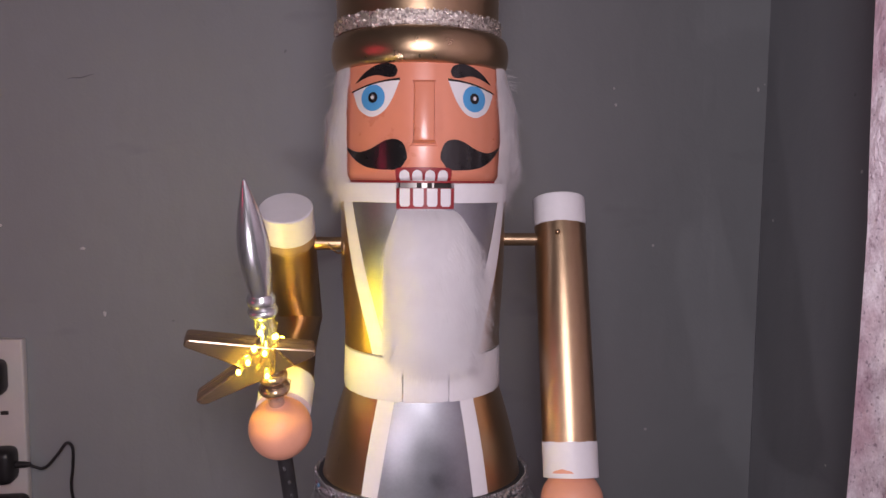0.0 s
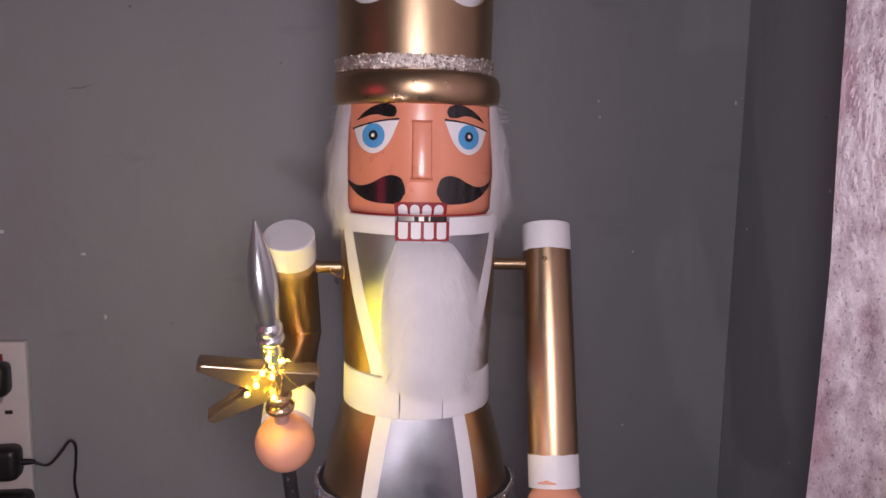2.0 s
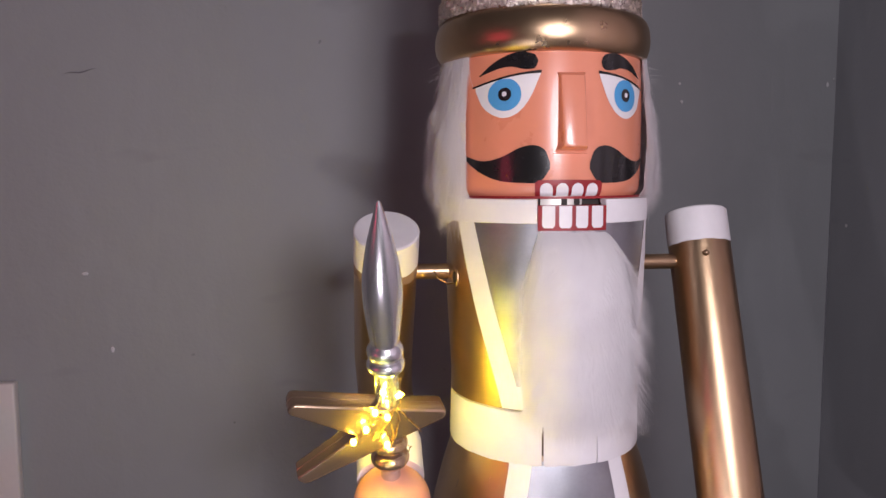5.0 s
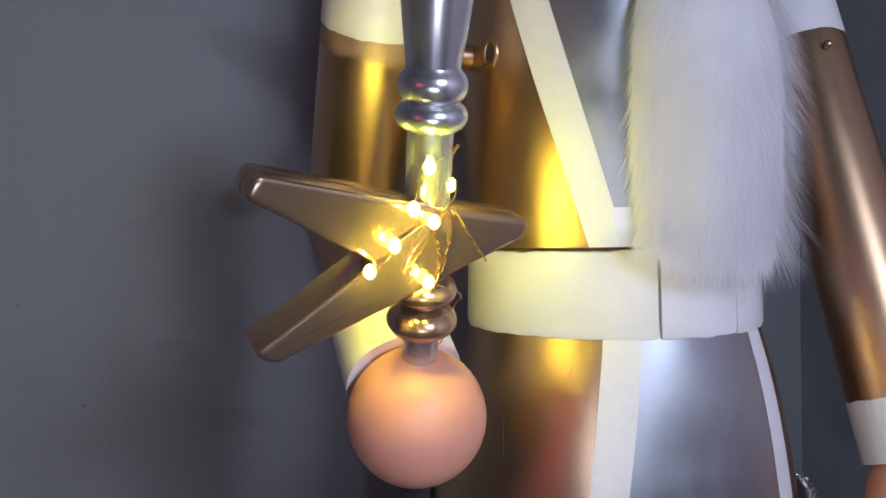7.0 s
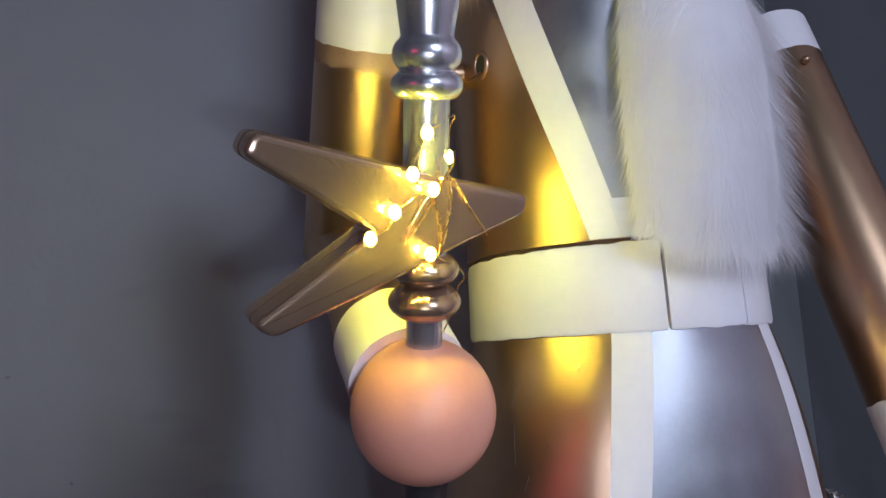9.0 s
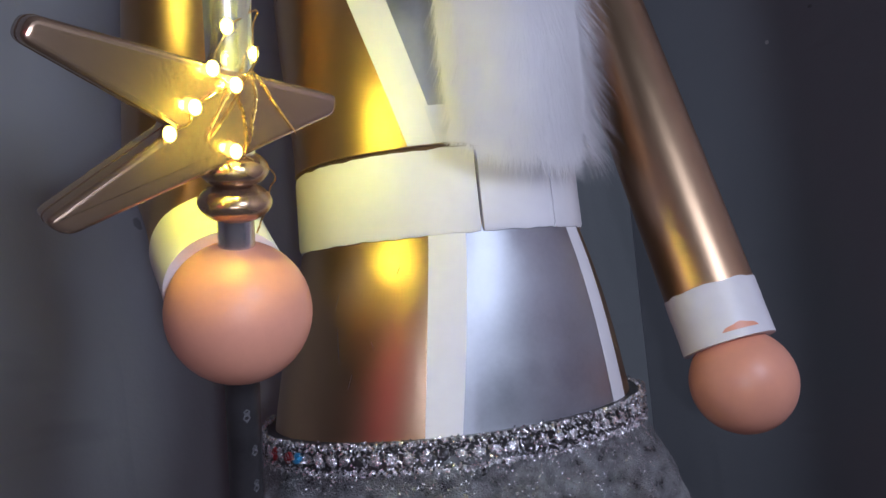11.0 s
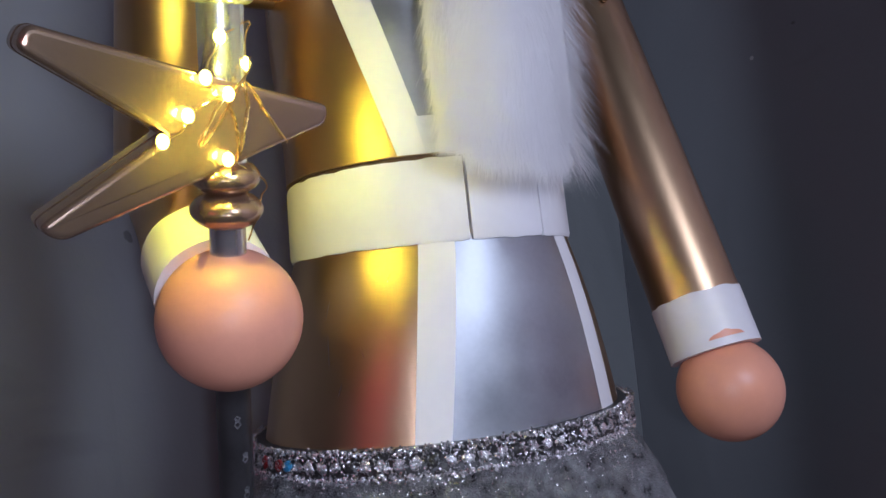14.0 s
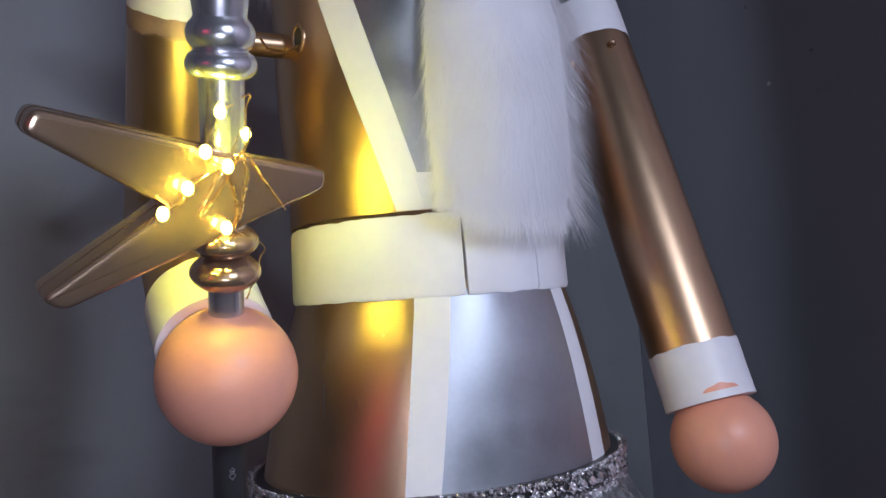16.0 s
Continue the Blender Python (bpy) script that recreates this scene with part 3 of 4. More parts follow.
def beard_point(s, z, lift=0.0):
    x = spline(BEARD_X, z) + spline(BEARD_W, z) * s
    base = 0.0825
    lump = 0.0036 * noise.noise((x * 38, z * 17, 1.5)) + 0.0016 * noise.noise((x * 95, z * 36, 6.5))
    return Vector((x, -math.sqrt(max(1e-5, base**2 - x * x)) - (spline(BEARD_D, z) * (1 + 30 * lump) + lift) * (0.45 + 0.55 * math.sqrt(max(0.0, 1 - s * s))), z))


def beard_hem(s):
    return 0.658 + 0.012 * abs(s) ** 3 + 0.008 * max(0.0, -s) + 0.004 * noise.noise((s * 6, 3.0, 1.0))


rows = 30
fig.add([beard_point(-1 + 2 * j / 24, lerp(beard_hem(-1 + 2 * j / 24), 0.802, i / rows), 0.0012 * noise.noise((j * 0.9, i * 0.35, 2))) for i in range(rows + 1) for j in range(25)], grid_faces(rows + 1, 25), FUR)
for k in range(60000):
    z = 0.661 + 0.143 * random.random() ** 0.95
    s = random.uniform(-1, 1)
    s = math.copysign(abs(s) ** 0.75, s)
    z = max(z, beard_hem(s))
    p = beard_point(s, z, -0.001)
    clump = noise.noise((p.x * 90, p.z * 22, 3.0))
    d = Vector((0.15 * s + 0.26 * clump + random.gauss(0, 0.09), -0.12 - 0.14 * random.random(), -1))
    strand(fig, p, d, random.uniform(0.009, 0.024), 0.00023, (random.gauss(0, 0.05) + 0.05 * s, 0.10, -0.08), FUR, (0.75 * s, -1, 0.1))
for k in range(4200):
    z = random.uniform(0.660, 0.79)
    s = random.choice((-1, 1, 1, 1))
    p = beard_point(s * random.uniform(0.86, 1.0), max(z, beard_hem(s)))
    strand(fig, p, Vector((s * random.uniform(0.1, 0.95 if s > 0 else 0.45), -0.25 + random.gauss(0, 0.2), -1)), random.uniform(0.012, 0.040 if s > 0 else 0.024), 0.00022, (0.03 * s, 0.03, -0.08), FUR, (s, -0.6, 0))
for k in range(16000):
    z = 0.662 + 0.138 * random.random()
    s = random.uniform(-1, 1)
    z = max(z, beard_hem(s))
    p = beard_point(s, z, -0.0004)
    clump = noise.noise((p.x * 42, p.z * 24, 8.0))
    d = Vector((0.12 * s + 0.9 * clump + random.gauss(0, 0.16), -0.14 - 0.10 * random.random(), -1))
    strand(fig, p, d, random.uniform(0.008, 0.022), random.uniform(0.00018, 0.00034), (random.gauss(0, 0.08) + 0.05 * s, 0.10, -0.10), FUR, (0.75 * s, -1, 0.1))
for k in range(2200):
    z = random.uniform(beard_hem(-1), 0.798)
    p = beard_point(random.uniform(-1.0, -0.82), z)
    tuft = 0.35 + 1.0 * max(0.0, noise.noise((z * 100, 5.0, 0.5)))
    strand(fig, p, Vector((random.uniform(-0.55, 0.15), -0.35 + random.gauss(0, 0.2), -1)), random.uniform(0.010, 0.022) * tuft, random.uniform(0.0002, 0.00035), (0.01, 0.06, -0.05), FUR, (-0.6, -0.8, 0))
for k in range(3000):
    z = random.uniform(0.664, 0.795)
    p = beard_point(random.uniform(0.80, 1.0), z)
    spike = 0.35 + 1.1 * max(0.0, noise.noise((z * 120, 2.0, 0.5)))
    strand(fig, p, Vector((random.uniform(0.2, 0.75), -0.2 + random.gauss(0, 0.2), -1)), random.uniform(0.018, 0.032) * spike, random.uniform(0.0002, 0.0004), (0.02, 0.04, -0.05), FUR, (0.6, -0.8, 0))
for k in range(420):
    sx = random.uniform(-0.85, 1.0)
    p = beard_point(sx, beard_hem(sx) + random.uniform(0.0, 0.010))
    strand(fig, p, Vector((random.gauss(0.12, 0.25), -0.1 + random.gauss(0, 0.15), -1)), random.uniform(0.010, 0.034), random.uniform(0.00016, 0.0003), (0, 0.05, -0.05), FUR, (0, -1, 0))
for k in range(5000):
    s = random.choice((-1, 1))
    z = random.uniform(beard_hem(s), 0.798)
    p = beard_point(s * random.uniform(0.90, 1.0), z, -0.0005)
    strand(fig, p, Vector((-0.15 * s + random.gauss(0, 0.2), random.uniform(0.3, 1.0), -0.8)), random.uniform(0.008, 0.016), 0.0003, (0, 0.02, -0.08), FUR, (s, -0.2, 0))
HAIR = [(0.800, 0.003), (0.815, 0.009), (0.84, 0.0145), (0.87, 0.0155), (0.90, 0.0125), (0.925, 0.0070), (0.948, 0.0025)]


def hair_point(deg, z, sgn, lift=0.0):
    """On the fur at the side of the head; deg from the front."""
    t = max(0.0, min(1.0, (deg - 60) / 70))
    thick = spline(HAIR, z) * math.sin(math.pi * min(1.0, t * 0.9 + 0.06)) ** 0.75
    wave = 1 + 0.40 * noise.noise((deg * 0.09, z * 42, 4.0 * sgn)) + 0.2 * noise.noise((deg * 0.2, z * 90, 2.0 * sgn))
    return Vector(around(radians(deg) * sgn, head_r(max(0.829, z)) + 0.0006 + thick * wave + lift, z, HX))


for sgn in (-1, 1):
    f = grid_faces(26, 25)
    fig.add([hair_point(lerp(60, 130, j / 24), lerp(0.806, 0.946, i / 25), sgn) for i in range(26) for j in range(25)], f if sgn > 0 else [tuple(reversed(q)) for q in f], FUR)
    for k in range(13000):
        deg, z = random.uniform(61, 132), lerp(0.812, 0.947, random.random())
        p = hair_point(deg, z, sgn, -0.0008)
        o = Vector(around(radians(deg) * sgn, 1, 0))
        clump = noise.noise((deg * 0.16, z * 26, 7.0 + sgn))
        d = Vector((o.x * (0.30 + 0.5 * clump) + random.gauss(0, 0.10), o.y * 0.25 + 0.5 * clump + random.gauss(0, 0.14), -1))
        strand(fig, p, d, random.uniform(0.009, 0.026), 0.00026, (-0.08 * o.x + random.gauss(0, 0.04), -0.06 * o.y, -0.06), FUR)
    for k in range(2600):
        deg, z = random.uniform(59, 72), random.uniform(0.828, 0.944)
        o = Vector(around(radians(deg) * sgn, 1, 0))
        p = hair_point(deg, z, sgn, 0.0006 + 0.0014 * random.random())
        strand(fig, p, Vector((o.x * 0.05 - 0.25 * sgn * random.random(), o.y * 0.1 + random.gauss(0, 0.1), -1)), random.uniform(0.006, 0.015), 0.0003, (0.03 * sgn, 0.02, -0.05), FUR, o)
    for k in range(900):
        z = random.uniform(0.818, 0.944)
        p = hair_point(random.uniform(78, 104), z, sgn)
        tuft = 0.4 + 1.2 * max(0.0, noise.noise((z * 110, sgn * 3.0, 1.5)))
        strand(fig, p, Vector((sgn * random.uniform(0.3, 0.9), random.gauss(0, 0.25), -1)), random.uniform(0.008, 0.018) * tuft, 0.0003, (-0.05 * sgn, 0, -0.05), FUR)
    for k in range(500):
        p = hair_point(random.uniform(74, 112), random.uniform(0.815, 0.944), sgn)
        strand(fig, p, Vector((sgn * random.uniform(0.1, 0.5), random.gauss(0, 0.2), -1)), random.uniform(0.008, 0.022), 0.00022, (0.02 * sgn, 0, -0.05), FUR)
    for k in range(40 if sgn > 0 else 14):
        p = hair_point(random.uniform(76, 100), random.uniform(0.925, 0.945), sgn)
        strand(fig, p, Vector((sgn * random.uniform(0.5, 1.0), random.gauss(0, 0.2), random.uniform(-0.6, 0.1))), random.uniform(0.008, 0.018), 0.00022, (0, 0, -0.05), FUR)
tagged(part("nutcracker_figure", fig), "rose-gold and white painted wooden nutcracker figure with white fur beard", "figurine")

# ---- the glittery skirt ----
skirt = new("skirt")
tagged(skirt, "grey glitter velvet skirt with beaded silver trim, gathered below the coat", "skirt")


def skirt_r(th, z):
    t = max(0.0, (0.514 - z) / 0.2)
    fold = noise.noise((math.sin(th) * 7, math.cos(th) * 7, z * 3)) * 0.012 * min(1, t * 3) + 0.0045 * math.sin(th * 23 + 2.5 * noise.noise((math.sin(th) * 3, math.cos(th) * 3, 1))) * min(1, t * 5)
    return 0.1085 + (0.009 + 0.003 * math.sin(th)) * min(1, t * 5) + 0.040 * t + fold


sb = Build()
for off, flip in ((0.0, False), (-0.002, True)):
    v = [around(math.tau * j / 220, skirt_r(math.tau * j / 220, lerp(0.5145, 0.30, i / 40)) + off, lerp(0.5145, 0.30, i / 40), CX) for i in range(41) for j in range(220)]
    f = grid_faces(41, 220, True)
    sb.add(v, [tuple(reversed(q)) for q in f] if not flip else f, FABRIC)
for k in range(14000):
    th, z = random.uniform(-2.0, 2.0), 0.513 - 0.11 * random.random()
    c = Vector(around(th, skirt_r(th, z) + 0.0006, z, CX))
    a, e, g, nrm = Vector(around(th + 1.57, 1, 0)), Vector((0, 0, 1)), random.uniform(0.00022, 0.00050), Vector(around(th, 1, 0))
    t1, t2 = random.uniform(-0.8, 0.8), random.uniform(-0.8, 0.8)
    sb.add([c + a * g + nrm * g * t1, c + e * g + nrm * g * t2, c - a * g - nrm * g * t1, c - e * g - nrm * g * t2], [(0, 1, 2, 3)], GLITTER)
flatten(sb)
part("fabric", sb, skirt, "crumpled grey glitter velvet")
tb = Build()
TZ = 0.5095
lathe(tb, [(TZ, 0.1090), (TZ, 0.1105), (TZ + 0.002, 0.1110), (TZ + 0.0035, 0.1100), (TZ + 0.0115, 0.1092), (TZ + 0.013, 0.1098), (TZ + 0.0145, 0.1092), (TZ + 0.0145, 0.1040)], RODBLACK, CX, 120)
for k in range(11000):
    th = random.uniform(-math.pi, math.pi)
    zz = random.choice((TZ + random.gauss(0.0012, 0.0010), TZ + random.gauss(0.0135, 0.0011), TZ + random.uniform(0.002, 0.012)))
    c = Vector(around(th, random.uniform(0.1112, 0.1148), zz, CX))
    a, e, g, nrm = Vector(around(th + 1.57, 1, 0)), Vector((0, 0, 1)), random.uniform(0.0003, 0.0008), Vector(around(th, 1, 0))
    t1, t2 = random.uniform(-0.9, 0.9), random.uniform(-0.9, 0.9)
    tb.add([c + a * g + nrm * g * t1, c + e * g + nrm * g * t2, c - a * g - nrm * g * t1, c - e * g - nrm * g * t2], [(0, 1, 2, 3)], GLITTER)
flatten(tb)
trim = part("trim", tb, skirt, "silver beaded trim")
bb = Build()
random.seed(7)
bead_v, bead_f = [], []
for i in range(7):
    for j in range(10):
        a, e = math.pi * i / 6, math.tau * j / 10
        r = 0.0027 * (1 + random.uniform(-0.14, 0.14))
        bead_v.append((r * math.sin(a) * math.cos(e), r * math.sin(a) * math.sin(e) * 0.6, 1.25 * r * math.cos(a)))
bb.add(bead_v, [tuple(reversed(q)) for q in grid_faces(7, 10, True)], GLITTER)
bead = bb.mesh("bead", 5)
sbb = Build()
sbb.add([(x * 0.5, y * 0.5, z * 0.35) for x, y, z in bead_v], [tuple(reversed(q)) for q in grid_faces(7, 10, True)], GLITTER)
small = sbb.mesh("small_bead", 5)
dark_bead, red_bead, blue_bead = (bead.copy() for _ in range(3))
for me, m in ((dark_bead, RODBLACK), (red_bead, RED), (blue_bead, BLUE)):
    me.materials.clear()
    me.materials.append(m)
NB = 84


def on_trim(th, z):
    x, y, z = around(th, 0.1112, z, CX)
    return (x, y * press(z), z)


for k in range(NB):
    th = math.tau * k / NB
    part("bead", red_bead if k in (64, 66) else blue_bead if k == 67 else dark_bead if k % 5 == 2 else bead, trim, matrix=Matrix.Translation(on_trim(th, TZ + 0.0072)) @ Matrix.Rotation(th, 4, "Z") @ Matrix.Rotation(random.uniform(-3, 3), 4, "Y"))
for k in range(NB * 2):
    th = math.tau * (k + 0.25) / (NB * 2)
    for z in (TZ + 0.001, TZ + 0.0140):
        part("small_bead", small, trim, matrix=Matrix.Translation(on_trim(th, z + random.uniform(-0.0006, 0.0006))) @ Matrix.Rotation(th + random.uniform(-1, 1), 4, "Z") @ Matrix.Rotation(random.uniform(-3, 3), 4, "Y"))

# ---- the sceptre in the raised hand ----
LEAN = 21
SCEP = Matrix.Translation(LEFT_HAND) @ Matrix.Rotation(radians(LEAN), 4, "X") @ Matrix.Rotation(radians(-2.7), 4, "Y")
sceptre = new("sceptre")
sceptre.matrix_world = SCEP
tagged(sceptre, "silver and gold plastic sceptre with a star, held upright", "sceptre")


def turned(name, profile, material, label="", n=40):
    b = Build()
    b.add([(r * math.cos(math.tau * j / n), r * math.sin(math.tau * j / n), z) for z, r in profile for j in range(n)], grid_faces(len(profile), n, True), material)
    return part(name, b, sceptre, label)


turned("rod", [(0.020, 0.0002), (0.020, 0.0074), (0.056, 0.0074), (0.058, 0.0085), (0.131, 0.0088)], SILVER2, "silver rod")
turned("knob", [(0.040, 0.004)] + [(0.0405 + 0.014 * k / 12, 0.0078 + 0.0068 * math.sin(math.pi * k / 12) ** 0.7) for k in range(13)] + [(0.055 + 0.012 * k / 12, 0.0085 + 0.0052 * math.sin(math.pi * k / 12) ** 0.7) for k in range(13)] + [(0.0675, 0.004)], GOLD2, "gold turned knob")
turned("ferrule", [(0.1265, 0.006)] + [(0.127 + 0.010 * k / 10, 0.0105 + 0.0032 * math.sin(math.pi * k / 10) ** 0.7) for k in range(11)] + [(0.1375 + 0.011 * k / 10, 0.0105 + 0.0026 * math.sin(math.pi * k / 10) ** 0.7) for k in range(11)] + [(0.150, 0.0098)], SILVER2, "ringed silver ferrule")
FIN = [(0.0, 0.0098), (0.15, 0.0120), (0.36, 0.0138), (0.55, 0.0125), (0.75, 0.0085), (0.9, 0.0042), (1.0, 0.0012)]
turned("finial", [(0.149 + 0.107 * k / 30, spline(FIN, k / 30)) for k in range(31)] + [(0.2565, 0.0)], SILVER2, "pointed silver flame finial")
turned("lower_rod", [(-0.30, 0.0), (-0.30, 0.0075), (-0.020, 0.0075)], RODBLACK, "chipped black rod")
chips = Build()
for k in range(11):
    z, a, h = -0.045 - 0.018 * k, radians(-78 + 30 * random.uniform(-1, 1)), random.uniform(0.002, 0.007)
    chips.add([(0.0076 * math.cos(a + w * e), 0.0076 * math.sin(a + w * e), z + h * (t - 0.5)) for t, w in ((0, 0.03), (0.3, 0.22), (0.6, 0.12), (0.8, 0.20), (1, 0.02)) for e in (-1, 1)], grid_faces(5, 2), SILVER2)
part("paint_chips", chips, sceptre, "bare silver chips in black paint")
star = Build()
STAR_Z = 0.088
CORNERS = [(-0.0680, 0.0295, 0.0038), (-0.0722, 0.0215, 0.0038), (-0.0255, -0.0085, 0.0020), (-0.0715, -0.0375, 0.0045), (-0.0640, -0.0440, 0.0045), (-0.0150, -0.0270, 0.0040), (0.0110, -0.0170, 0.0040), (0.0410, -0.0065, 0.0035), (0.0420, 0.0010, 0.0035), (0.0060, 0.0095, 0.0040), (-0.0020, 0.0115, 0.0040)]


def soft_outline(corners, steps=5):
    """A closed outline in x and z whose corners are rounded by their own lengths."""
    out = []
    n = len(corners)
    for k, (x, z, r) in enumerate(corners):
        c = Vector((x, z))
        a, e = (Vector(corners[(k + m) % n][:2]) - c for m in (-1, 1))
        p, q = c + a.normalized() * r, c + e.normalized() * r
        out += [p.lerp(c, t).lerp(c.lerp(q, t), t) for t in (i / steps for i in range(steps + 1))]
    return out


def pillow(b, material, outline, thick, edge):
    """A flat outline given thickness in y, with rounded rims."""
    n = len(outline)
    way = []
    for k in range(n):
        d = (outline[(k + 1) % n] - outline[k - 1]).normalized()
        way.append(Vector((d.y, -d.x)))
    area = sum(outline[k - 1].x * outline[k].y - outline[k].x * outline[k - 1].y for k in range(n))
    turn = -1 if area > 0 else 1
    half = [(edge * (1 - math.sin(a)), thick / 2 - edge * (1 - math.cos(a))) for a in (math.pi / 2 * i / 4 for i in range(5))]
    rings = [(d, -y) for d, y in half] + [(0.0, -0.0004), (-0.0003, 0.0), (0.0, 0.0004)] + [(d, y) for d, y in reversed(half)]
    v = [(o.x + w.x * d * turn, y, o.y + w.y * d * turn) for d, y in rings for o, w in zip(outline, way)]
    f = grid_faces(len(rings), n, True)
    last = len(rings) - 1
    caps = [tuple(range(n)), tuple(reversed(range(last * n, last * n + n)))]
    b.add(v, [tuple(reversed(q)) for q in f] + [tuple(reversed(q)) for q in caps] if area > 0 else f + caps, material)


pillow(star, GOLD2, soft_outline(CORNERS), 0.0195, 0.0026)
STAR_TURN = radians(9)
part("star", star, sceptre, "gold plastic star with rounded tips", Matrix.Translation((0, 0, STAR_Z)) @ Matrix.Rotation(STAR_TURN, 4, "Z"), 22)

# ---- fairy lights wound round the star ----
lights = new("fairy_lights")
lights.matrix_world = SCEP
tagged(lights, "thin copper-wire fairy lights glowing warm yellow on the star", "string lights")
SPOTS = [(-0.003, -0.0105, 0.1150), (-0.0095, -0.0142, 0.1005), (-0.001, -0.0128, 0.0945), (-0.0165, -0.0152, 0.0870), (-0.0260, -0.0167, 0.0780), (-0.002, -0.0130, 0.0700), (0.0086, -0.0015, 0.1050), (-0.014, 0.0095, 0.0740), (0.0105, 0.0130, 0.0930), (-0.0330, 0.0080, 0.0960)]


def wire(points, radius=0.00035):
    b = Build()
    tube(b, points, [radius] * len(points), COPPER, 6)
    return part("wire", b, lights)


def curl(points, n=40, wob=0.0012):
    """A loose curve through points."""
    out = []
    m = len(points) - 1
    for k in range(n + 1):
        t = k / n * m
        out.append(Vector([spline([(i, p[a]) for i, p in enumerate(points)], t) for a in range(3)]) + Vector((noise.noise((k * 0.3, a_seed, 0)), noise.noise((k * 0.3, a_seed, 5)), noise.noise((k * 0.3, a_seed, 9)))) * wob)
    return out


for a_seed, pts in (
    (1.0, [SPOTS[0], SPOTS[1], SPOTS[2], (0.006, -0.0101, 0.0990), (0.015, -0.0086, 0.0870), (0.0235, -0.0073, 0.0745)]),
    (2.0, [SPOTS[4], (-0.018, -0.0138, 0.0820), SPOTS[3], (-0.005, -0.0118, 0.0930), SPOTS[2], (0.007, -0.0099, 0.1020), (0.0095, -0.006, 0.1080)]),
    (3.0, [SPOTS[2], (0.0005, -0.0109, 0.0890), (0.003, -0.0105, 0.0790), (0.002, -0.0107, 0.0690), SPOTS[5]]),
    (4.0, [SPOTS[2], (-0.006, -0.0119, 0.0870), (-0.011, -0.0127, 0.0780), (-0.012, -0.0129, 0.0750), (-0.008, -0.0123, 0.0790), (-0.001, -0.0112, 0.0880), (0.005, -0.0102, 0.1000)]),
    (5.0, [(0.005, -0.0102, 0.1000), (0.0075, -0.0098, 0.0910), (0.0055, -0.0101, 0.0790), (0.0035, -0.0104, 0.0710)]),
    (6.0, [SPOTS[0], (0.0095, -0.004, 0.1210), (0.0100, 0.002, 0.1150), SPOTS[6]]),
    (8.0, [SPOTS[6], (0.0105, 0.0060, 0.1010), SPOTS[8], (-0.002, 0.0125, 0.0850), SPOTS[7], (-0.024, 0.0085, 0.0850), SPOTS[9]]),
    (7.0, [SPOTS[5], (0.0148, -0.004, 0.0590), (0.0148, 0.002, 0.0510), (0.0105, -0.001, 0.0400), (0.0090, 0.002, 0.0330)]),
):
    wire(curl(pts, 40, 0.0005))
for x, y, z in SPOTS:
    b = Build()
    ball(b, (0, 0, 0), 0.0023, LED, 16, 1.25)
    part("bulb", b, lights, "glowing warm yellow bulb", Matrix.Translation((x, y, z)))
    lamp("fairy_bulb_light", "POINT", SCEP @ Vector((x, y + (0.0046 if y > 0 else -0.0032), z)), (0.03 if z < 0.075 else 0.042) if y < 0 else 0.085, (1.0, 0.86, 0.06), 0.0012)

# ---- socket, plugs and cables ----


def wall_at(u, d=0.0):
    """A place in the room's axes: u along the wall from the corner, d out from it."""
    return ROOM @ Matrix.Translation((u, -d, 0))


def rounded(b, x0, x1, y0, y1, z0, z1, material, bevel):
    bm = bmesh.new()
    bmesh.ops.create_cube(bm, size=1)
    for v in bm.verts:
        v.co = Vector((lerp(x0, x1, v.co.x + 0.5), lerp(y0, y1, v.co.y + 0.5), lerp(z0, z1, v.co.z + 0.5)))
    bmesh.ops.bevel(bm, geom=list(bm.edges), offset=bevel, segments=3, profile=0.5, affect="EDGES")
    bm.verts.index_update()
    b.add([v.co.copy() for v in bm.verts], [tuple(v.index for v in f.verts) for f in bm.faces], material)
    bm.free()


SOCK_U = -1.168
socket = new("wall_socket")
socket.matrix_world = wall_at(SOCK_U, 0.004)
tagged(socket, "white plastic wall socket strip with red neon switches", "socket")
b = Build()
rounded(b, -0.086, 0, -0.012, 0.004, 0.27, 0.590, PLASTIC, 0.003)
part("plate", b, socket)
for z in (0.566, 0.408):
    b = Build()
    rounded(b, -0.047, -0.033, -0.0155, -0.011, z - 0.006, z + 0.006, REDSW, 0.001)
    part("switch", b, socket, "red rocker switch")
b = Build()
tube(b, [(-0.043, -0.0115, 0.500), (-0.043, -0.0130, 0.500)], [0.0075, 0.0070], GREYDOT, 20)
part("screw_cover", b, socket, "grey screw cover")
b = Build()
block(b, -0.034, -0.023, -0.0128, -0.0118, 0.476, 0.482, HOLE)
part("slot", b, socket, "dark pin slot")


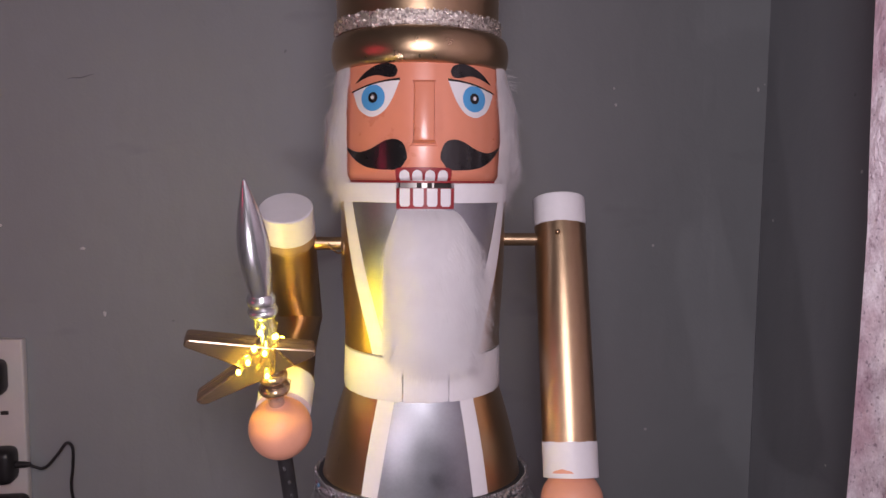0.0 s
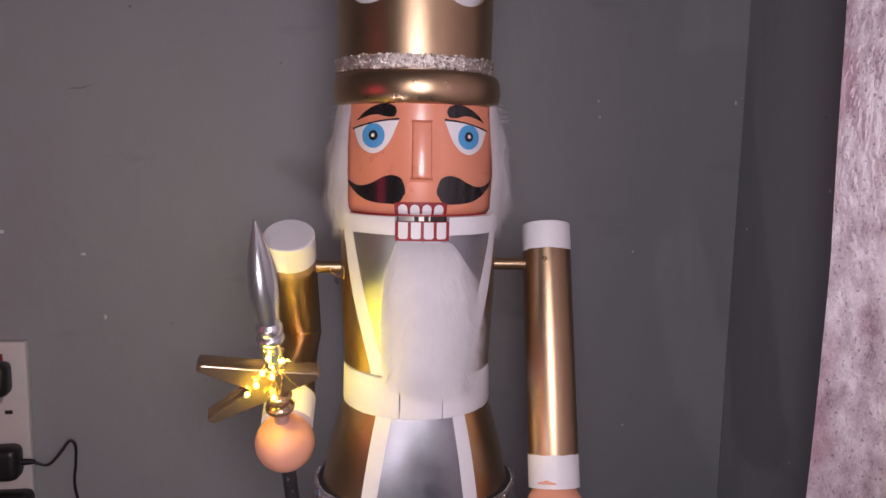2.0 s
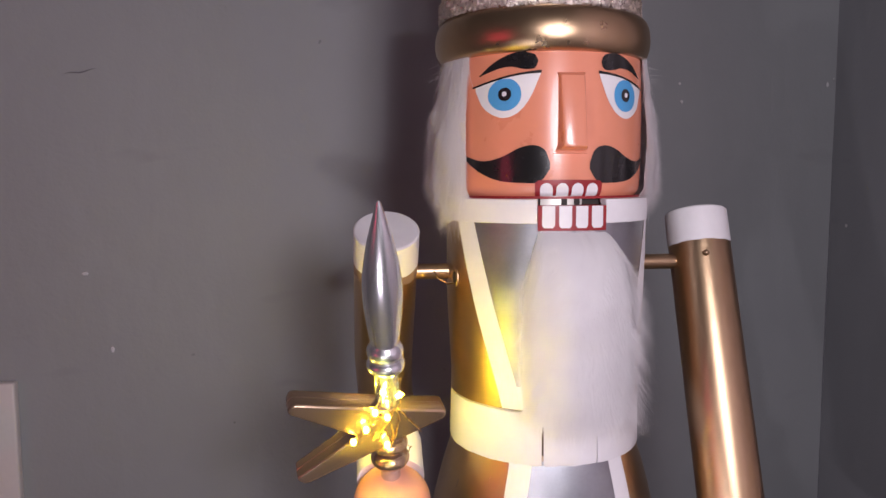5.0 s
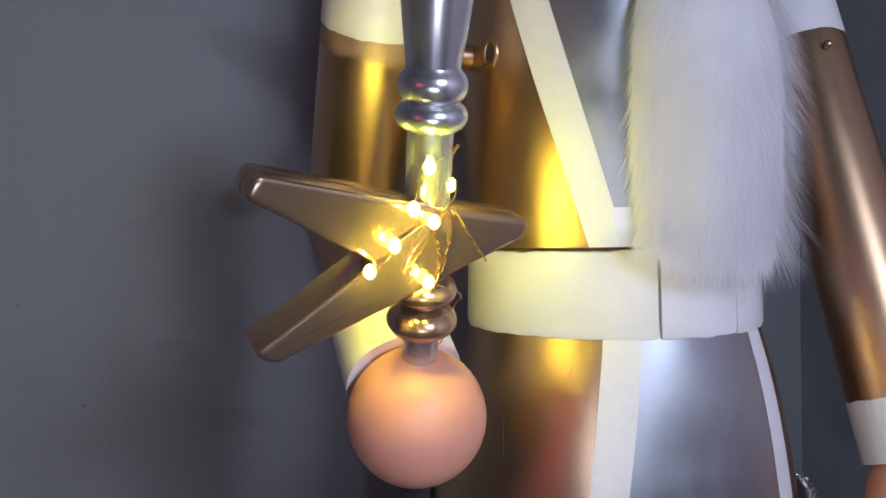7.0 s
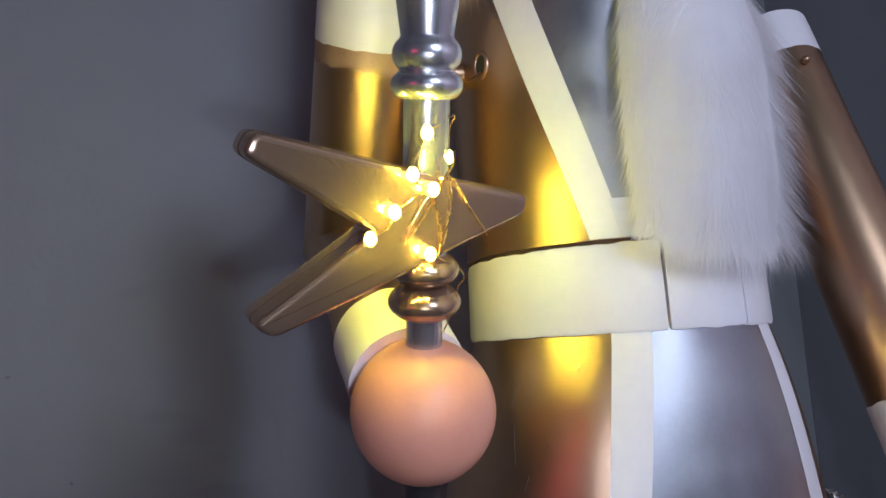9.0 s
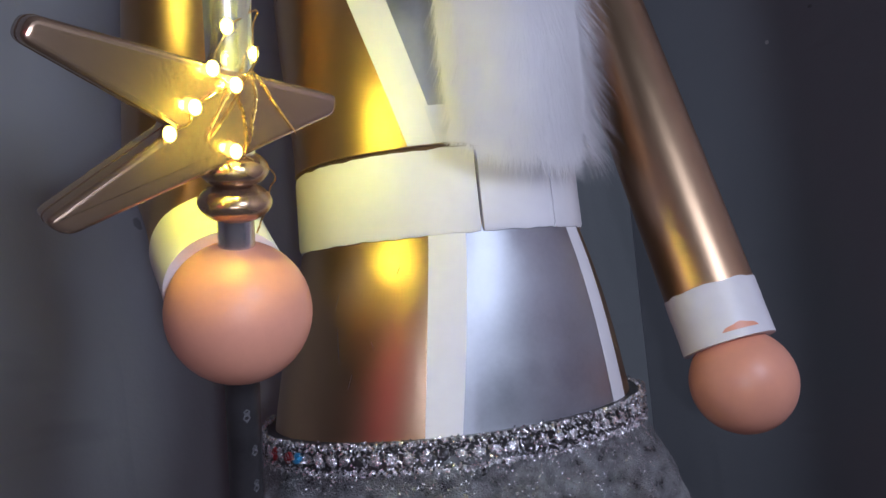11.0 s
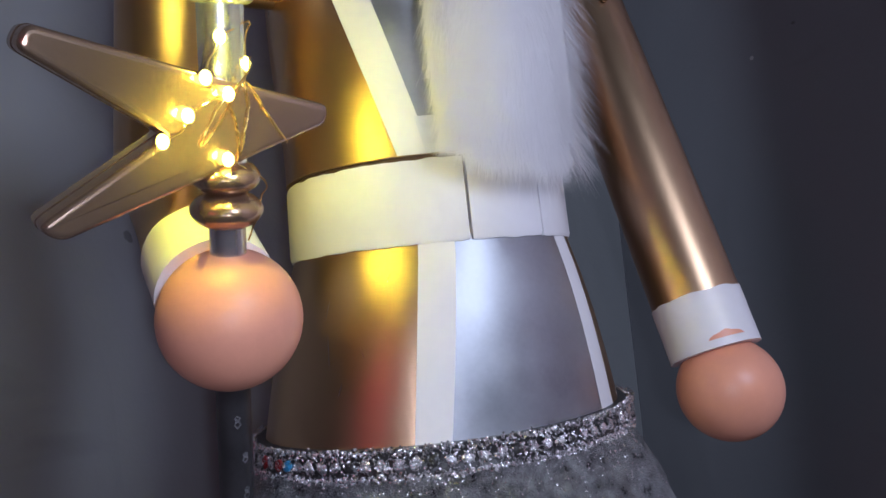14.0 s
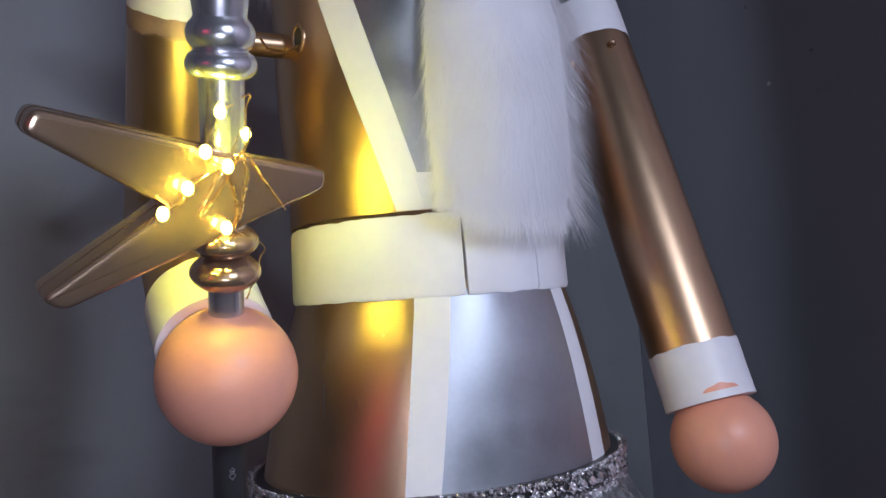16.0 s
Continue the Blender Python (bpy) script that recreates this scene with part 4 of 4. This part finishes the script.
def plug(z, right, lead, label):
    ob = new("plug")
    ob.matrix_world = wall_at(SOCK_U, 0.016)
    tagged(ob, label, "plug", "plugs in the wall socket")
    b = Build()
    rounded(b, right - 0.062, right, -0.036, 0.001, z - 0.027, z + 0.027, PLUG, 0.012)
    part("body", b, ob)
    if lead:
        b = Build()
        tube(b, [(right - 0.004, -0.018, z), (right + 0.014, -0.018, z), (right + 0.020, -0.018, z)], [0.0055, 0.0045, 0.0032], PLUG, 16)
        part("strain_relief", b, ob)
        b = Build()
        pts = curl([(right + 0.016, -0.018, z)] + lead, 60, 0.0)
        tube(b, pts, [0.0022] * len(pts), PLUG, 10)
        part("cable", b, ob, "thin black cable")


plug(0.537, -0.018, None, "black rounded power plug pushed into the socket")
plug(0.405, -0.008, [(0.030, -0.016, 0.398), (0.048, -0.012, 0.416), (0.060, -0.008, 0.432), (0.068, -0.006, 0.424), (0.067, -0.005, 0.393), (0.064, -0.005, 0.360), (0.070, -0.005, 0.300), (0.070, -0.005, 0.10), (0.072, -0.005, 0.01)], "black power adaptor plug with a looping cable")
plug(0.331, 0.006, [(0.036, -0.014, 0.310), (0.050, -0.010, 0.292), (0.056, -0.006, 0.24), (0.058, -0.006, 0.01)], "black power plug with a drooping cable")

# ---- curtain ----
cb = Build()
CE = Vector((0.441, -0.045))
nu, nz = 240, 60
for off, flip in ((0.0, False), (0.003, True)):
    v = []
    for i in range(nz + 1):
        z = lerp(0.06, 2.15, i / nz)
        for j in range(nu + 1):
            u = 1.15 * j / nu
            wave = 0.034 * math.sin(u * 27 - 0.9 + 0.5 * math.sin(z * 1.7)) + 0.014 * noise.noise((u * 9, z * 2.0, 4)) - 0.02
            lean = (1.0 - z) * 0.014 + max(0.0, z - 0.78) * 0.045
            p = CE + Vector((OUT.x, OUT.y)) * (u * 0.9 - lean * 0.3) + Vector((ALONG.x, ALONG.y)) * (0.05 + wave + off - lean)
            v.append((p.x, p.y, z))
    f = grid_faces(nz + 1, nu + 1)
    cb.add(v, [tuple(reversed(q)) for q in f] if flip else f, VELVET)
tagged(part("curtain", cb), "silvery pink crushed velvet curtain hanging in folds", "curtain")
b = Build()
tube(b, [(CE.x + 0.04, CE.y + 0.25, 2.17), (CE.x + 0.14, CE.y - 1.2, 2.17)], [0.012, 0.012], STEEL, 16)
tagged(part("curtain_rail", b), "plain metal curtain pole above the curtain", "curtain rail")
